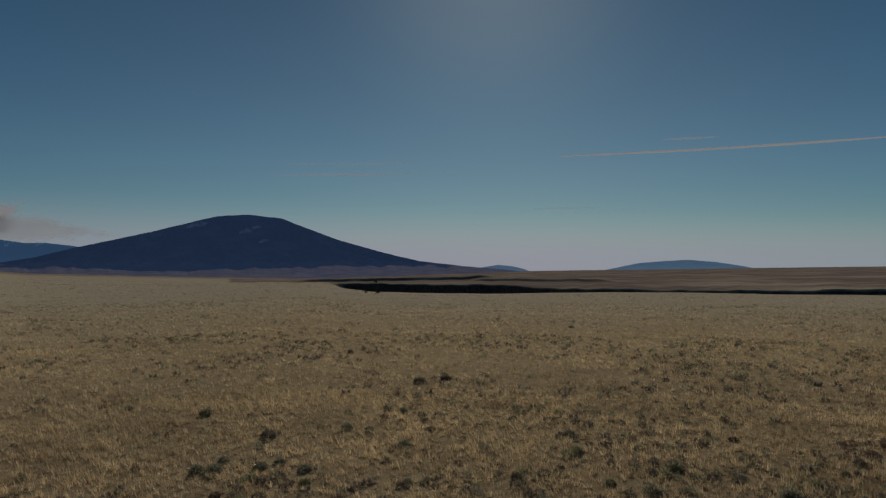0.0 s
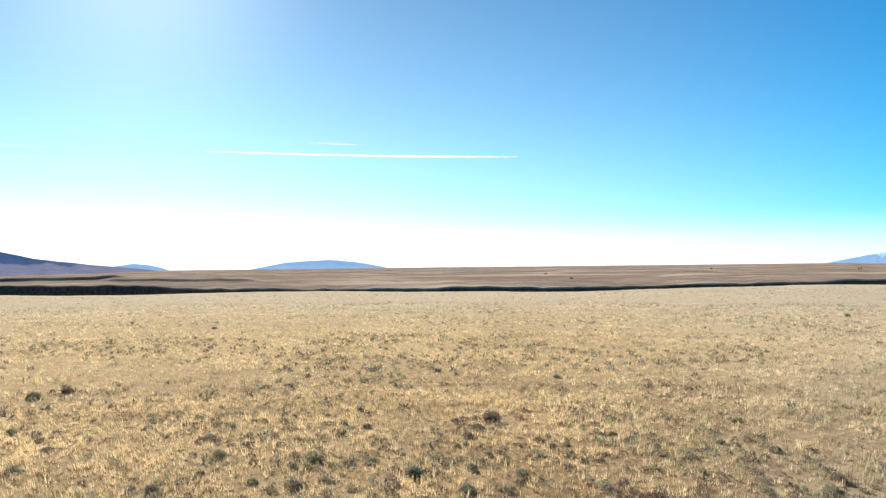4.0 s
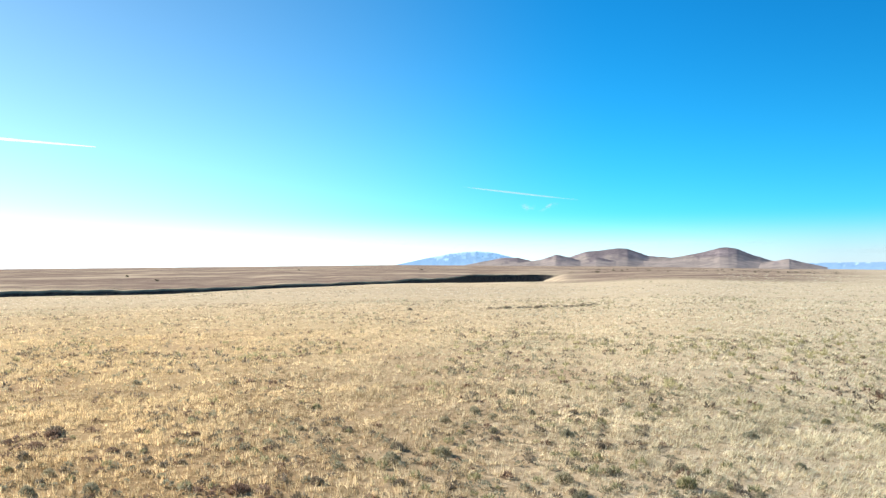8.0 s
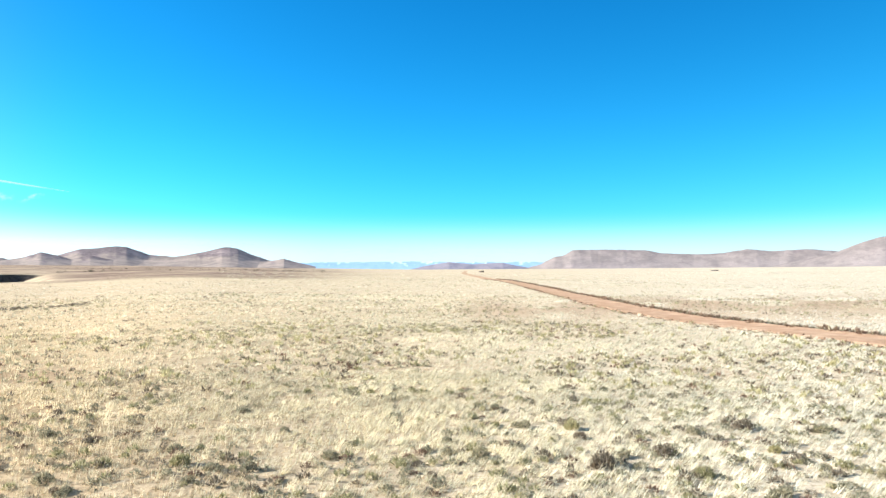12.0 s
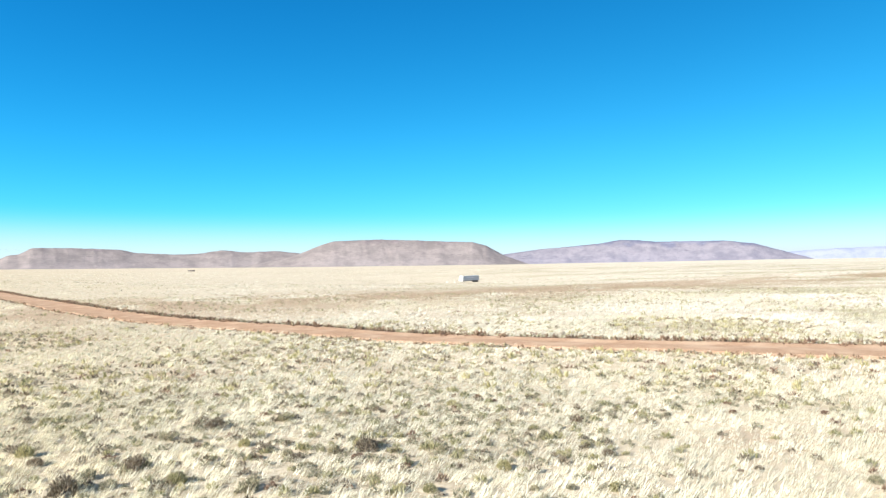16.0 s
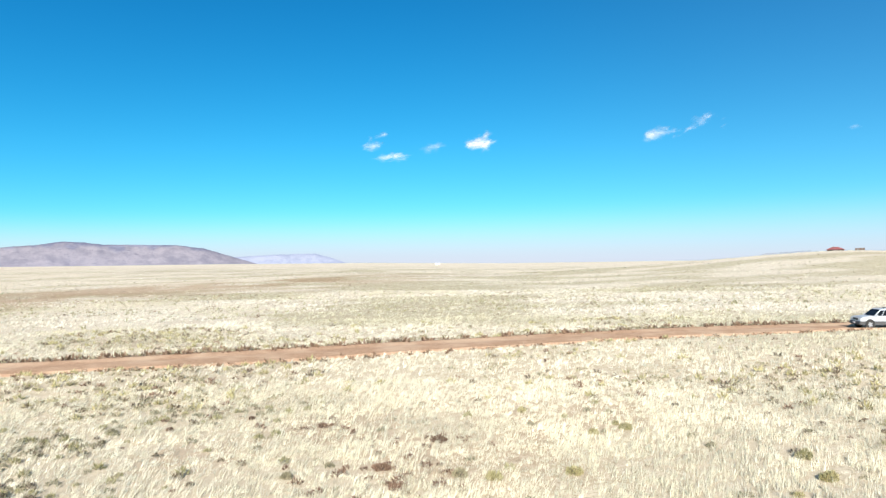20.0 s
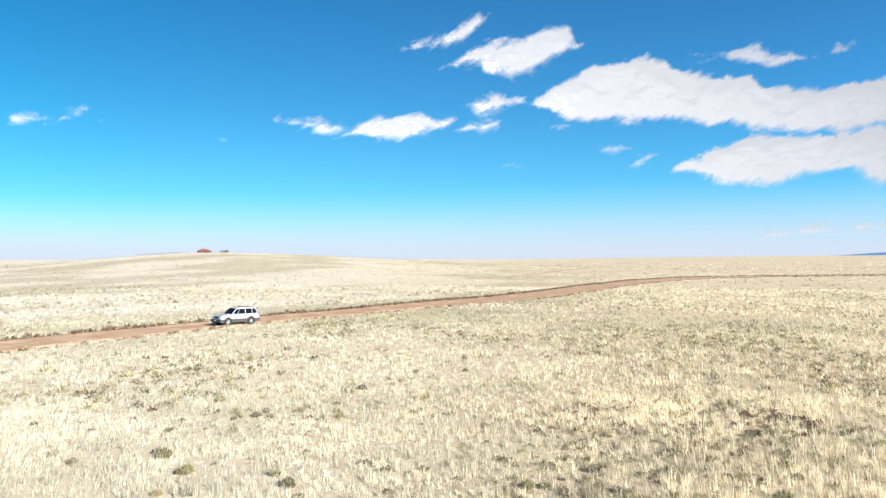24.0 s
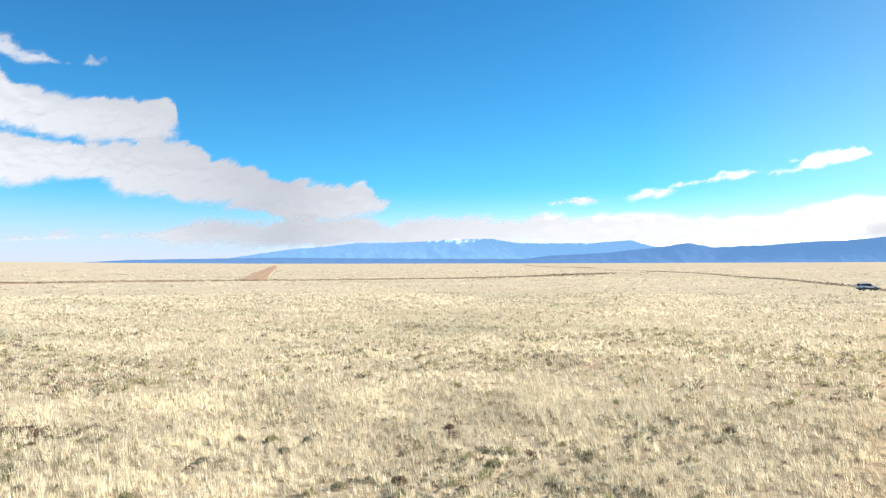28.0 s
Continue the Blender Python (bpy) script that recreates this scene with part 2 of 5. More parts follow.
# ---- materials ----
def material(name, build, rough=0.9):
    m = bpy.data.materials.new(name)
    m.use_nodes = True
    t = m.node_tree
    b = t.nodes["Principled BSDF"]
    b.inputs["Roughness"].default_value = rough
    b.inputs["Specular IOR Level"].default_value = 0.2
    build(t, b)
    return m


def add(t, kind, **inputs):
    n = t.nodes.new(kind)
    for k, v in inputs.items():
        n.inputs[k.replace("_", " ")].default_value = v
    return n


def wpos(t):
    return t.nodes.new("ShaderNodeNewGeometry").outputs["Position"]


def tex_noise(t, scale, detail=4.0, rough=0.55, vec=None, stretch=None):
    n = add(t, "ShaderNodeTexNoise", Scale=scale, Detail=detail, Roughness=rough)
    v = vec or wpos(t)
    if stretch:
        mp = t.nodes.new("ShaderNodeMapping")
        mp.inputs["Scale"].default_value = stretch
        t.links.new(v, mp.inputs["Vector"])
        v = mp.outputs[0]
    t.links.new(v, n.inputs["Vector"])
    return n.outputs["Fac"]


def ramp(t, fac, *stops):
    n = t.nodes.new("ShaderNodeValToRGB")
    e = n.color_ramp.elements
    while len(e) < len(stops):
        e.new(0.5)
    for el, (p, c) in zip(e, stops):
        el.position, el.color = p, (*c, 1) if len(c) == 3 else c
    t.links.new(fac, n.inputs["Fac"])
    return n.outputs["Color"]


def blend(t, fac, a, b, mode="MIX"):
    n = t.nodes.new("ShaderNodeMix")
    n.data_type, n.blend_type = "RGBA", mode
    for sock, v in ((n.inputs["Factor"], fac), (n.inputs["A"], a), (n.inputs["B"], b)):
        if isinstance(v, (int, float)):
            sock.default_value = v
        elif isinstance(v, tuple):
            sock.default_value = (*v, 1)
        else:
            t.links.new(v, sock)
    return n.outputs["Result"]


def bump(t, b, height, strength=0.5, distance=0.05):
    n = add(t, "ShaderNodeBump", Strength=strength, Distance=distance)
    t.links.new(height, n.inputs["Height"])
    t.links.new(n.outputs[0], b.inputs["Normal"])


def attr(t, name):
    n = t.nodes.new("ShaderNodeAttribute")
    n.attribute_name = name
    return n


def band(t, fac, lo, hi):
    return ramp(t, fac, (lo, (0, 0, 0)), (hi, (1, 1, 1)))


def build_ground(t, b):
    # cover: r = sagebrush plain, g = bare earth, b = rock
    sep = t.nodes.new("ShaderNodeSeparateColor")
    t.links.new(attr(t, "cover").outputs["Color"], sep.inputs[0])
    fine = tex_noise(t, 1.6, 6, 0.7)
    mid = tex_noise(t, 0.11, 5, 0.6)
    wide = tex_noise(t, 0.012, 4, 0.6)
    straw = ramp(t, fine, (0.32, (0.48, 0.39, 0.27)), (0.5, (0.62, 0.52, 0.375)), (0.68, (0.75, 0.66, 0.50)))
    straw = blend(t, band(t, tex_noise(t, 7.0, 4, 0.6), 0.5, 0.66), straw, (0.42, 0.33, 0.22))
    straw = blend(t, band(t, mid, 0.55, 0.7), straw, (0.57, 0.48, 0.34))
    straw = blend(t, band(t, wide, 0.56, 0.66), straw, (0.60, 0.50, 0.36))
    sage = ramp(t, fine, (0.35, (0.16, 0.12, 0.09)), (0.6, (0.36, 0.265, 0.195)))
    sage = blend(t, band(t, mid, 0.45, 0.65), sage, (0.40, 0.31, 0.22))
    sage = blend(t, band(t, tex_noise(t, 0.018, 5, 0.65), 0.42, 0.60), sage, (0.22, 0.155, 0.125))
    sage = blend(t, band(t, tex_noise(t, 0.007, 5, 0.6), 0.5, 0.62), sage, (0.48, 0.375, 0.265))
    earth = ramp(t, fine, (0.3, (0.28, 0.16, 0.10)), (0.7, (0.42, 0.27, 0.17)))
    rock = ramp(t, tex_noise(t, 0.5, 6, 0.7), (0.35, (0.04, 0.036, 0.034)), (0.7, (0.13, 0.11, 0.095)))
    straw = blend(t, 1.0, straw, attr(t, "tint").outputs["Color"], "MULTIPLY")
    c = blend(t, sep.outputs["Red"], straw, sage)
    c = blend(t, sep.outputs["Green"], c, earth)
    c = blend(t, sep.outputs["Blue"], c, rock)
    t.links.new(c, b.inputs["Base Color"])
    b.inputs["Specular IOR Level"].default_value = 0.0
    bump(t, b, fine, 0.8, 0.12)


def build_road(t, b):
    fine = tex_noise(t, 3.0, 6, 0.7)
    c = ramp(t, fine, (0.3, (0.35, 0.215, 0.135)), (0.7, (0.50, 0.33, 0.215)))
    c = blend(t, band(t, tex_noise(t, 0.35, 4), 0.45, 0.65), c, (0.53, 0.37, 0.25))
    t.links.new(c, b.inputs["Base Color"])
    b.inputs["Specular IOR Level"].default_value = 0.0
    bump(t, b, fine, 0.6, 0.05)


M_GROUND = material("dry grassland", build_ground)
M_ROAD = material("red gravel", build_road)


def mountain_material(name, low, high, snow, haze, air=0.0, foot=1.1, rock=0.7):
    """low and high: cover below and above; haze: glow colour that paints in the distance haze."""
    def build(t, b):
        sep = t.nodes.new("ShaderNodeSeparateColor")
        t.links.new(attr(t, "cover").outputs["Color"], sep.inputs[0])
        n1 = tex_noise(t, 0.012, 7, 0.65)
        n2 = tex_noise(t, 0.05, 5, 0.7)
        lo = blend(t, band(t, n1, 0.42, 0.62), low, tuple(v * 0.62 for v in low))
        hi = blend(t, band(t, n2, 0.4, 0.65), high, tuple(v * 1.8 for v in high))
        hi = blend(t, band(t, tex_noise(t, 0.006, 6, 0.7, stretch=(1, 1, 2.5)), 0.5, 0.62), hi, tuple(v * 2.6 for v in high))
        lo = blend(t, band(t, tex_noise(t, 0.09, 5, 0.75), 0.56, 0.66), lo, tuple(v * (1 - 0.6 * rock) for v in low))
        # broken ledges of darker rock, and pale screes
        lo = blend(t, band(t, tex_noise(t, 0.02, 6, 0.7, stretch=(1, 1, 4)), 0.60, 0.65), lo, tuple(v * (1 - 0.75 * rock) for v in low))
        lo = blend(t, band(t, tex_noise(t, 0.016, 6, 0.65, stretch=(1, 1, 1.6)), 0.60, 0.75), lo, tuple(min(1, v * 1.2) for v in low))
        c = blend(t, sep.outputs["Red"], lo, hi)
        c = blend(t, sep.outputs["Green"], c, snow)
        t.links.new(c, b.inputs["Base Color"])
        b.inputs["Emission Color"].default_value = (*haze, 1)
        # emission paints in the haze, stronger towards the foot
        foot_glow = add(t, "ShaderNodeMath")
        foot_glow.operation = "MULTIPLY_ADD"
        foot_glow.inputs[1].default_value, foot_glow.inputs[2].default_value = air * foot, air
        t.links.new(sep.outputs["Blue"], foot_glow.inputs[0])
        t.links.new(foot_glow.outputs[0], b.inputs["Emission Strength"])
        bump(t, b, n2, 0.5, 6.0)
    m = material(name, build)
    m.node_tree.nodes["Principled BSDF"].inputs["Specular IOR Level"].default_value = 0.0
    return m


# ---- mesh helpers ----
def grid_mesh(name, X, Y, Z, mat, wrap=False, keep=None):
    nu, nv = X.shape
    idx = np.arange(nu * nv).reshape(nu, nv)
    nxt = np.roll(idx, -1, 0) if wrap else idx[1:]
    cur = idx if wrap else idx[:-1]
    q = np.stack([cur[:, :-1], nxt[:, :-1], nxt[:, 1:], cur[:, 1:]], -1).reshape(-1, 4)
    if keep is not None:
        q = q[keep.ravel()[q].any(1)]
    me = bpy.data.meshes.new(name)
    me.vertices.add(nu * nv)
    me.vertices.foreach_set("co", np.stack([X, Y, Z], -1).astype(np.float32).ravel())
    me.loops.add(q.size)
    me.loops.foreach_set("vertex_index", q.ravel().astype(np.int32))
    me.polygons.add(len(q))
    me.polygons.foreach_set("loop_start", np.arange(0, q.size, 4, dtype=np.int32))
    me.materials.append(mat)
    me.update(calc_edges=True)
    me.polygons.foreach_set("use_smooth", np.ones(len(q), dtype=bool))
    me.validate()
    return me


def paint(me, name, r, g, b, a=None):
    col = me.color_attributes.new(name, "FLOAT_COLOR", "POINT")
    one = np.ones(np.size(r)) if a is None else np.ravel(a)
    data = np.stack([np.ravel(r), np.ravel(g), np.ravel(b), one], -1).astype(np.float32)
    col.data.foreach_set("color", data.ravel())


# ---- ground ----
azs = np.concatenate([np.arange(-24, 76, 0.35), np.arange(76, 336, 1.0)])
rim1, rim2 = rims(azs)
lin = np.linspace
def_rows = [np.concatenate([[0.001, 2, 4, 6], np.arange(8, 60, 1.6), np.geomspace(60, a, 70)[:-1], lin(a, a + 9, 6)[:-1], lin(a + 9, b - 8, 10)[:-1], lin(b - 8, b, 9)[:-1], b + 200 * lin(0, 1, 22)[:-1] ** 1.3, lin(b + 200, b + 212, 6)[:-1], lin(b + 212, b + 360, 9)[:-1],
                            lin(b + 360, b + 375, 6)[:-1], lin(b + 375, b + 900, 18)[:-1], np.geomspace(b + 900, 4750, 44)]) for a, b in zip(rim1, rim2)]
R = np.array(def_rows)
A = np.repeat(np.radians(azs)[:, None], R.shape[1], 1)
GX, GY = R * np.sin(A), R * np.cos(A)
GZ = land(GX, GY)
gaz = compass(GX, GY)
beyond = np.where((gaz > -16) & (gaz < 80), ease(0, 12, R - np.interp(gaz, GORGE_AZ, FAR_R)), 0)
north = (1 - ease(-16, -4, gaz)) * ease(1200, 2200, R)
hills = ease(66, 74, gaz) * (1 - ease(84, 96, gaz)) * ease(330, 440, R)
sage_cover = np.clip(np.maximum(np.maximum(beyond, hills), north * 0.8) + 0.5 * (fbm(GX / 120, GY / 120, 4, 61) - 0.52) * ease(40, 100, R) * (1 - 0.75 * ease(222, 245, gaz)), 0, 1)
slope = np.hypot(np.gradient(GZ, axis=1) / np.gradient(R, axis=1), np.gradient(GZ, axis=0) / (R * np.gradient(A, axis=0)))
rock_cover = ease(0.35, 0.8, slope) * (R > 250)
bare = np.clip(swale(GX, GY) * 0.5 + ease(0.62, 0.75, fbm(GX / 9, GY / 9, 4, 91)) * 0.3 * (1 - ease(60, 120, R)), 0, 1)
me = grid_mesh("ground", GX, GY, GZ, M_GROUND, wrap=True)
paint(me, "cover", sage_cover, bare, rock_cover)
# golden tint round the sun's bearing paints backlighting into the ground, less far out
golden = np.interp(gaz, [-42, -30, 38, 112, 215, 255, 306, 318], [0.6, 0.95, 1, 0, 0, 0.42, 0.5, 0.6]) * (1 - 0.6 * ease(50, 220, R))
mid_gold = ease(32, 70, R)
soil_light_tint = [1 + (v + w * mid_gold - 1) * np.clip(golden, 0, 1) for v, w in ((0.74, 0.22), (0.62, 0.20), (0.465, 0.15))]
# sandier soil under the eastern sage, olive and brown patches on the southern slope
sandy = ease(35, 60, gaz) * (1 - ease(100, 140, gaz)) * 0.12
mott = ease(0.47, 0.62, fbm(GX / 38, GY / 30, 4, 95)) * ease(50, 90, R) * (1 - ease(700, 1200, R)) * ease(120, 165, gaz) * (1 - ease(230, 250, gaz))
soil_light_tint = [v * (1 + (s - 1) * sandy) * (1 + (o - 1) * mott) for v, s, o in zip(soil_light_tint, (0.78, 0.70, 0.56), (0.75, 0.75, 0.68))]
# lighter, bluer tint on the southern ground past 45 m
pale_south = ease(98, 125, gaz) * (1 - ease(212, 248, gaz)) * ease(45, 90, R) * (1 - 0.55 * (1 - ease(140, 160, gaz))) * (1 - swale(GX, GY))
soil_light_tint = [v * (1 + (s - 1) * pale_south) for v, s in zip(soil_light_tint, (1.14, 1.19, 1.29))]
# stony soil shows between the tufts in the north-east
stony = ease(10, 40, gaz) * (1 - ease(55, 82, gaz)) * (1 - ease(32, 58, R)) * (0.5 + 0.5 * ease(0.4, 0.6, fbm(GX / 6, GY / 6, 3, 67)))
soil_light_tint = [v * (1 + (s - 1) * stony) for v, s in zip(soil_light_tint, (0.84, 0.80, 0.77))]
paint(me, "tint", *soil_light_tint)
ground = tagged(new("ground", me), "dry golden grassland plain cut by a dark gorge", "ground", kind="structure")


# ---- mountains, mesas and ranges ----
def mountain(name, label, dist, depth, ridge, mat, foot=-0.9, apron=None, gully=0.2, line=None, snow=None, patches=(), seed=1, rough=0.03, curve=1.25, rim=0.0, fine=1.0, ragged=0.08):
    """ridge: bearing and elevation along the skyline, degrees. apron: top of the gentle fan at its foot. rim: share of the height that is a cliff."""
    az = np.arange(ridge[0][0], ridge[-1][0] + 0.01, max(0.04, (ridge[-1][0] - ridge[0][0]) / (240 * fine)))
    top = np.interp(az, [p[0] for p in ridge], [p[1] for p in ridge])
    top = np.convolve(np.pad(top, 1, "edge"), np.ones(3) / 3, "valid")
    top = top + rough * (fbm(az * 2.2, az * 0, 6, seed, 0.65) - 0.5) * 2 * ease(0, 0.6, top - foot)
    v = np.concatenate([np.linspace(0, 1, int(34 * fine)), np.linspace(1.1, 1.6, 3)])
    AZ, V = np.meshgrid(az, v, indexing="ij")
    TOP = np.repeat(top[:, None], len(v), 1)
    warp = 1.1 * fbm(AZ * 0.5, V * 1.7, 3, seed + 2)
    g = 1 - np.abs(2 * fbm(AZ * 0.7 + 1.1 * V + warp, V * 3.2 + warp * 1.2, 4, seed + 3, 0.5) - 1)
    up = np.clip(V, 0, 1)
    split = 0.25 if apron is not None else 0.0
    low, m = np.clip(up / max(split, 1e-6), 0, 1), np.clip((up - split) / (1 - split), 0, 1)
    fan = foot if apron is None else np.minimum(apron + ragged * (fbm(AZ * 1.1, AZ * 0, 5, seed + 12) - 0.5), TOP - 0.03)
    face = m ** curve
    if rim:
        face = np.where(m < 0.84, (1 - rim) * (m / 0.84) ** curve, 1 - rim + rim * ease(0.84, 0.9, m))
    face = face * (1 - gully * g * np.sin(np.pi * m) ** 0.8)
    face = np.where(V > 1, 1 - (V - 1) * 1.2, face)
    reach = depth * (np.clip((TOP - fan) / float(np.max(TOP - fan)), 0.12, 1) if apron is not None else 1.0)
    d = dist + reach * (np.where(V > 1, V, m) - 1) + 0.12 * depth * (fbm(AZ * 0.8, V * 2, 3, seed + 9) - 0.5) * (1 - up)
    d = d - (900 if apron is not None else 0) * (1 - low)
    base = d * tan_deg(foot + (fan - foot) * low if apron is not None else foot)
    base = np.where(m > 0, (dist - reach) * tan_deg(fan), base) if apron is not None else dist * tan_deg(foot)
    crest = dist * tan_deg(TOP)
    Z = EYE + base + (crest - base) * face
    a = np.radians(AZ)
    me = grid_mesh(name, d * np.sin(a), d * np.cos(a), Z, mat)
    el = np.degrees(np.arctan2(Z - EYE, d))
    n = fbm(AZ * 1.5, el * 3, 4, seed + 5)
    wood = ease(-0.18, 0.18, el - line + 1.1 * (n - 0.5) - 0.25 * (g - 0.6)) if line is not None else np.zeros_like(el)
    white = ease(0.0, 0.25, el - snow + 1.6 * (fbm(AZ * 2.8, el * 6, 4, seed + 6) - 0.5)) if snow is not None else np.zeros_like(el)
    for pa, pe, pw, ph in patches:
        q = 1 - ((AZ - pa) / pw) ** 2 - ((el - pe - 0.25 * (AZ - pa)) / ph) ** 2
        white = np.maximum(white, ease(0.1, 0.9, q + 3.2 * (fbm(AZ * 3.5, el * 9, 4, seed + 8) - 0.5)) * (q > -0.6) * 0.8)
    # blue: weight of the painted haze, strongest at the foot
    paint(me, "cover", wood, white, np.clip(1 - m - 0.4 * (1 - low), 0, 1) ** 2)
    return tagged(new(name, me), label, "mountain", kind="structure")


# distance haze is put into these materials as emission and bluish colours
HAZE_GLOW = (0.15, 0.27, 0.62)
M_DOME = mountain_material("wooded dome", (0.20, 0.155, 0.135), (0.04, 0.05, 0.06), (0.6, 0.6, 0.62), HAZE_GLOW, 0.20, 0.1)
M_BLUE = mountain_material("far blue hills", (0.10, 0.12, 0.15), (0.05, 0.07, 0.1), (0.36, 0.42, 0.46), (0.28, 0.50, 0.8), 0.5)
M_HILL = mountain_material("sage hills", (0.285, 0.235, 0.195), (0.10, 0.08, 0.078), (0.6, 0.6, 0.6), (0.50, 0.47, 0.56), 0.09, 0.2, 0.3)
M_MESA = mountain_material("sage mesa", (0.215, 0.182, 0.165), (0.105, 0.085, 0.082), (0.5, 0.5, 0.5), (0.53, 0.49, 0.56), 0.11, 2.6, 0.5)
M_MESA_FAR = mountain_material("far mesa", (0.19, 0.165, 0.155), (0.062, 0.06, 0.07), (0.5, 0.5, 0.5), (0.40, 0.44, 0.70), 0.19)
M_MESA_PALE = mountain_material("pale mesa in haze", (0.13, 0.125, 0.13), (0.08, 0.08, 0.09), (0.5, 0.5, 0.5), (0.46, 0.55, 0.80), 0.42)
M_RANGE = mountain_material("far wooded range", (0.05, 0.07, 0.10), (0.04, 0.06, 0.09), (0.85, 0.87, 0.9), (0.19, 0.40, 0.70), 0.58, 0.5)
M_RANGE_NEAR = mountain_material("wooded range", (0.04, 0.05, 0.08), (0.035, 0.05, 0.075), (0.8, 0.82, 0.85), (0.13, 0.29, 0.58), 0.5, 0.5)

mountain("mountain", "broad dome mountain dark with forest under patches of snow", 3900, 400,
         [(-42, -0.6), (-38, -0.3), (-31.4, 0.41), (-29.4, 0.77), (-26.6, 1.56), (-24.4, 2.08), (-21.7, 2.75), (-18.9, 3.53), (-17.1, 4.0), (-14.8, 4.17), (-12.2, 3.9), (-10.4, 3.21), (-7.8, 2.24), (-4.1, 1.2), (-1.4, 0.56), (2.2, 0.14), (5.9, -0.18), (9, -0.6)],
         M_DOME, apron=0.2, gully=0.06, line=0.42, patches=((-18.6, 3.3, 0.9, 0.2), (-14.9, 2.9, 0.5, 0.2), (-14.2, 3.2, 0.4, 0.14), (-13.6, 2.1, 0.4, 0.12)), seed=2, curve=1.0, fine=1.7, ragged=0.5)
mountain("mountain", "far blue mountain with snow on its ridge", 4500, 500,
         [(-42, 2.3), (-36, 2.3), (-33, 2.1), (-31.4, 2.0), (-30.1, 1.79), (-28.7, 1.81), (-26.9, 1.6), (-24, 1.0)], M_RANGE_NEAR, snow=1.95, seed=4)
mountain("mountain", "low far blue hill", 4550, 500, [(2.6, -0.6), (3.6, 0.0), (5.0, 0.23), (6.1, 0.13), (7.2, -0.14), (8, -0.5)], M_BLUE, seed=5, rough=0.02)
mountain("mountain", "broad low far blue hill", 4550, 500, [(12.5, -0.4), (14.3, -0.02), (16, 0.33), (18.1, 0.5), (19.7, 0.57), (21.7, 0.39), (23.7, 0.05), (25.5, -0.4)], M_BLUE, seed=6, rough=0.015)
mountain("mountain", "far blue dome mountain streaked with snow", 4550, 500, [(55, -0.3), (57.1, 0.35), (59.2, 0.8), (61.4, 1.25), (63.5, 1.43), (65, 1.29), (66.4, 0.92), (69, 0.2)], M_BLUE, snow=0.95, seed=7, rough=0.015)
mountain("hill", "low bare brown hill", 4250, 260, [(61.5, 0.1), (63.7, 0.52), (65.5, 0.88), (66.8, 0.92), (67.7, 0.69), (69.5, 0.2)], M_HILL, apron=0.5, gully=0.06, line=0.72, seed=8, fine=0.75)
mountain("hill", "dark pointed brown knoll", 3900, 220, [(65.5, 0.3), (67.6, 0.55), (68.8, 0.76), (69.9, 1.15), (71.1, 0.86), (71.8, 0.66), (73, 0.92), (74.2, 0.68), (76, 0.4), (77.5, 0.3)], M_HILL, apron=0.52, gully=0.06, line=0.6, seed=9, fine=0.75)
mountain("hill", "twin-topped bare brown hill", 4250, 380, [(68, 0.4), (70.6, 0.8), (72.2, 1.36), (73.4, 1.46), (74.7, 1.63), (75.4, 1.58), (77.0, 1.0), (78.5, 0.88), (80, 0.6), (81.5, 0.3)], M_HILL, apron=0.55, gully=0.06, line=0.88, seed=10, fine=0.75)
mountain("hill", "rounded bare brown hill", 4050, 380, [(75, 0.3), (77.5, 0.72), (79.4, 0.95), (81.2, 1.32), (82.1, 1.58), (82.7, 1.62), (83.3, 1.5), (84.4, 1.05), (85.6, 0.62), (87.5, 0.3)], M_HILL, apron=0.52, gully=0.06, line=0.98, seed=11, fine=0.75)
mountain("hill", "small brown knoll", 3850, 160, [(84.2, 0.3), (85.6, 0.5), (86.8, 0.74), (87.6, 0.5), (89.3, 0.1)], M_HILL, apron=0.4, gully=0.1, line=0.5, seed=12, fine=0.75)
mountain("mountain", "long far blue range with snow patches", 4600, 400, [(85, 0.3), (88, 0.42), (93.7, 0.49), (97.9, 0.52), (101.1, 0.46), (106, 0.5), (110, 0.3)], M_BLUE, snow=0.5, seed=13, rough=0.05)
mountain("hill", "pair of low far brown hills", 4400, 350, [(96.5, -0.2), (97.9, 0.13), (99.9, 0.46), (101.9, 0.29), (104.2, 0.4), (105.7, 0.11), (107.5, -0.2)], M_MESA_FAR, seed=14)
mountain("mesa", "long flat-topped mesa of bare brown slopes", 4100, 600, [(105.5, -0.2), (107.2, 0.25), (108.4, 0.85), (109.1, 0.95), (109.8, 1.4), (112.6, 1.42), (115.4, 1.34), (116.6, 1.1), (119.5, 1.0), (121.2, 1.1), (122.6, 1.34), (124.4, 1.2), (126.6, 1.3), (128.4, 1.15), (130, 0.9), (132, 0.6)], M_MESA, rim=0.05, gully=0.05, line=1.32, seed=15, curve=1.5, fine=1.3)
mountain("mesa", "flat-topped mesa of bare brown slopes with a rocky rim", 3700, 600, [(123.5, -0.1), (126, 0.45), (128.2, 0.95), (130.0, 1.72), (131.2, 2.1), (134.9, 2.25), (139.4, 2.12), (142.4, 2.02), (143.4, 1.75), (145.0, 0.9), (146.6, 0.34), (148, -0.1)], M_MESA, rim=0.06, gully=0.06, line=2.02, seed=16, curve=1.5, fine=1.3)
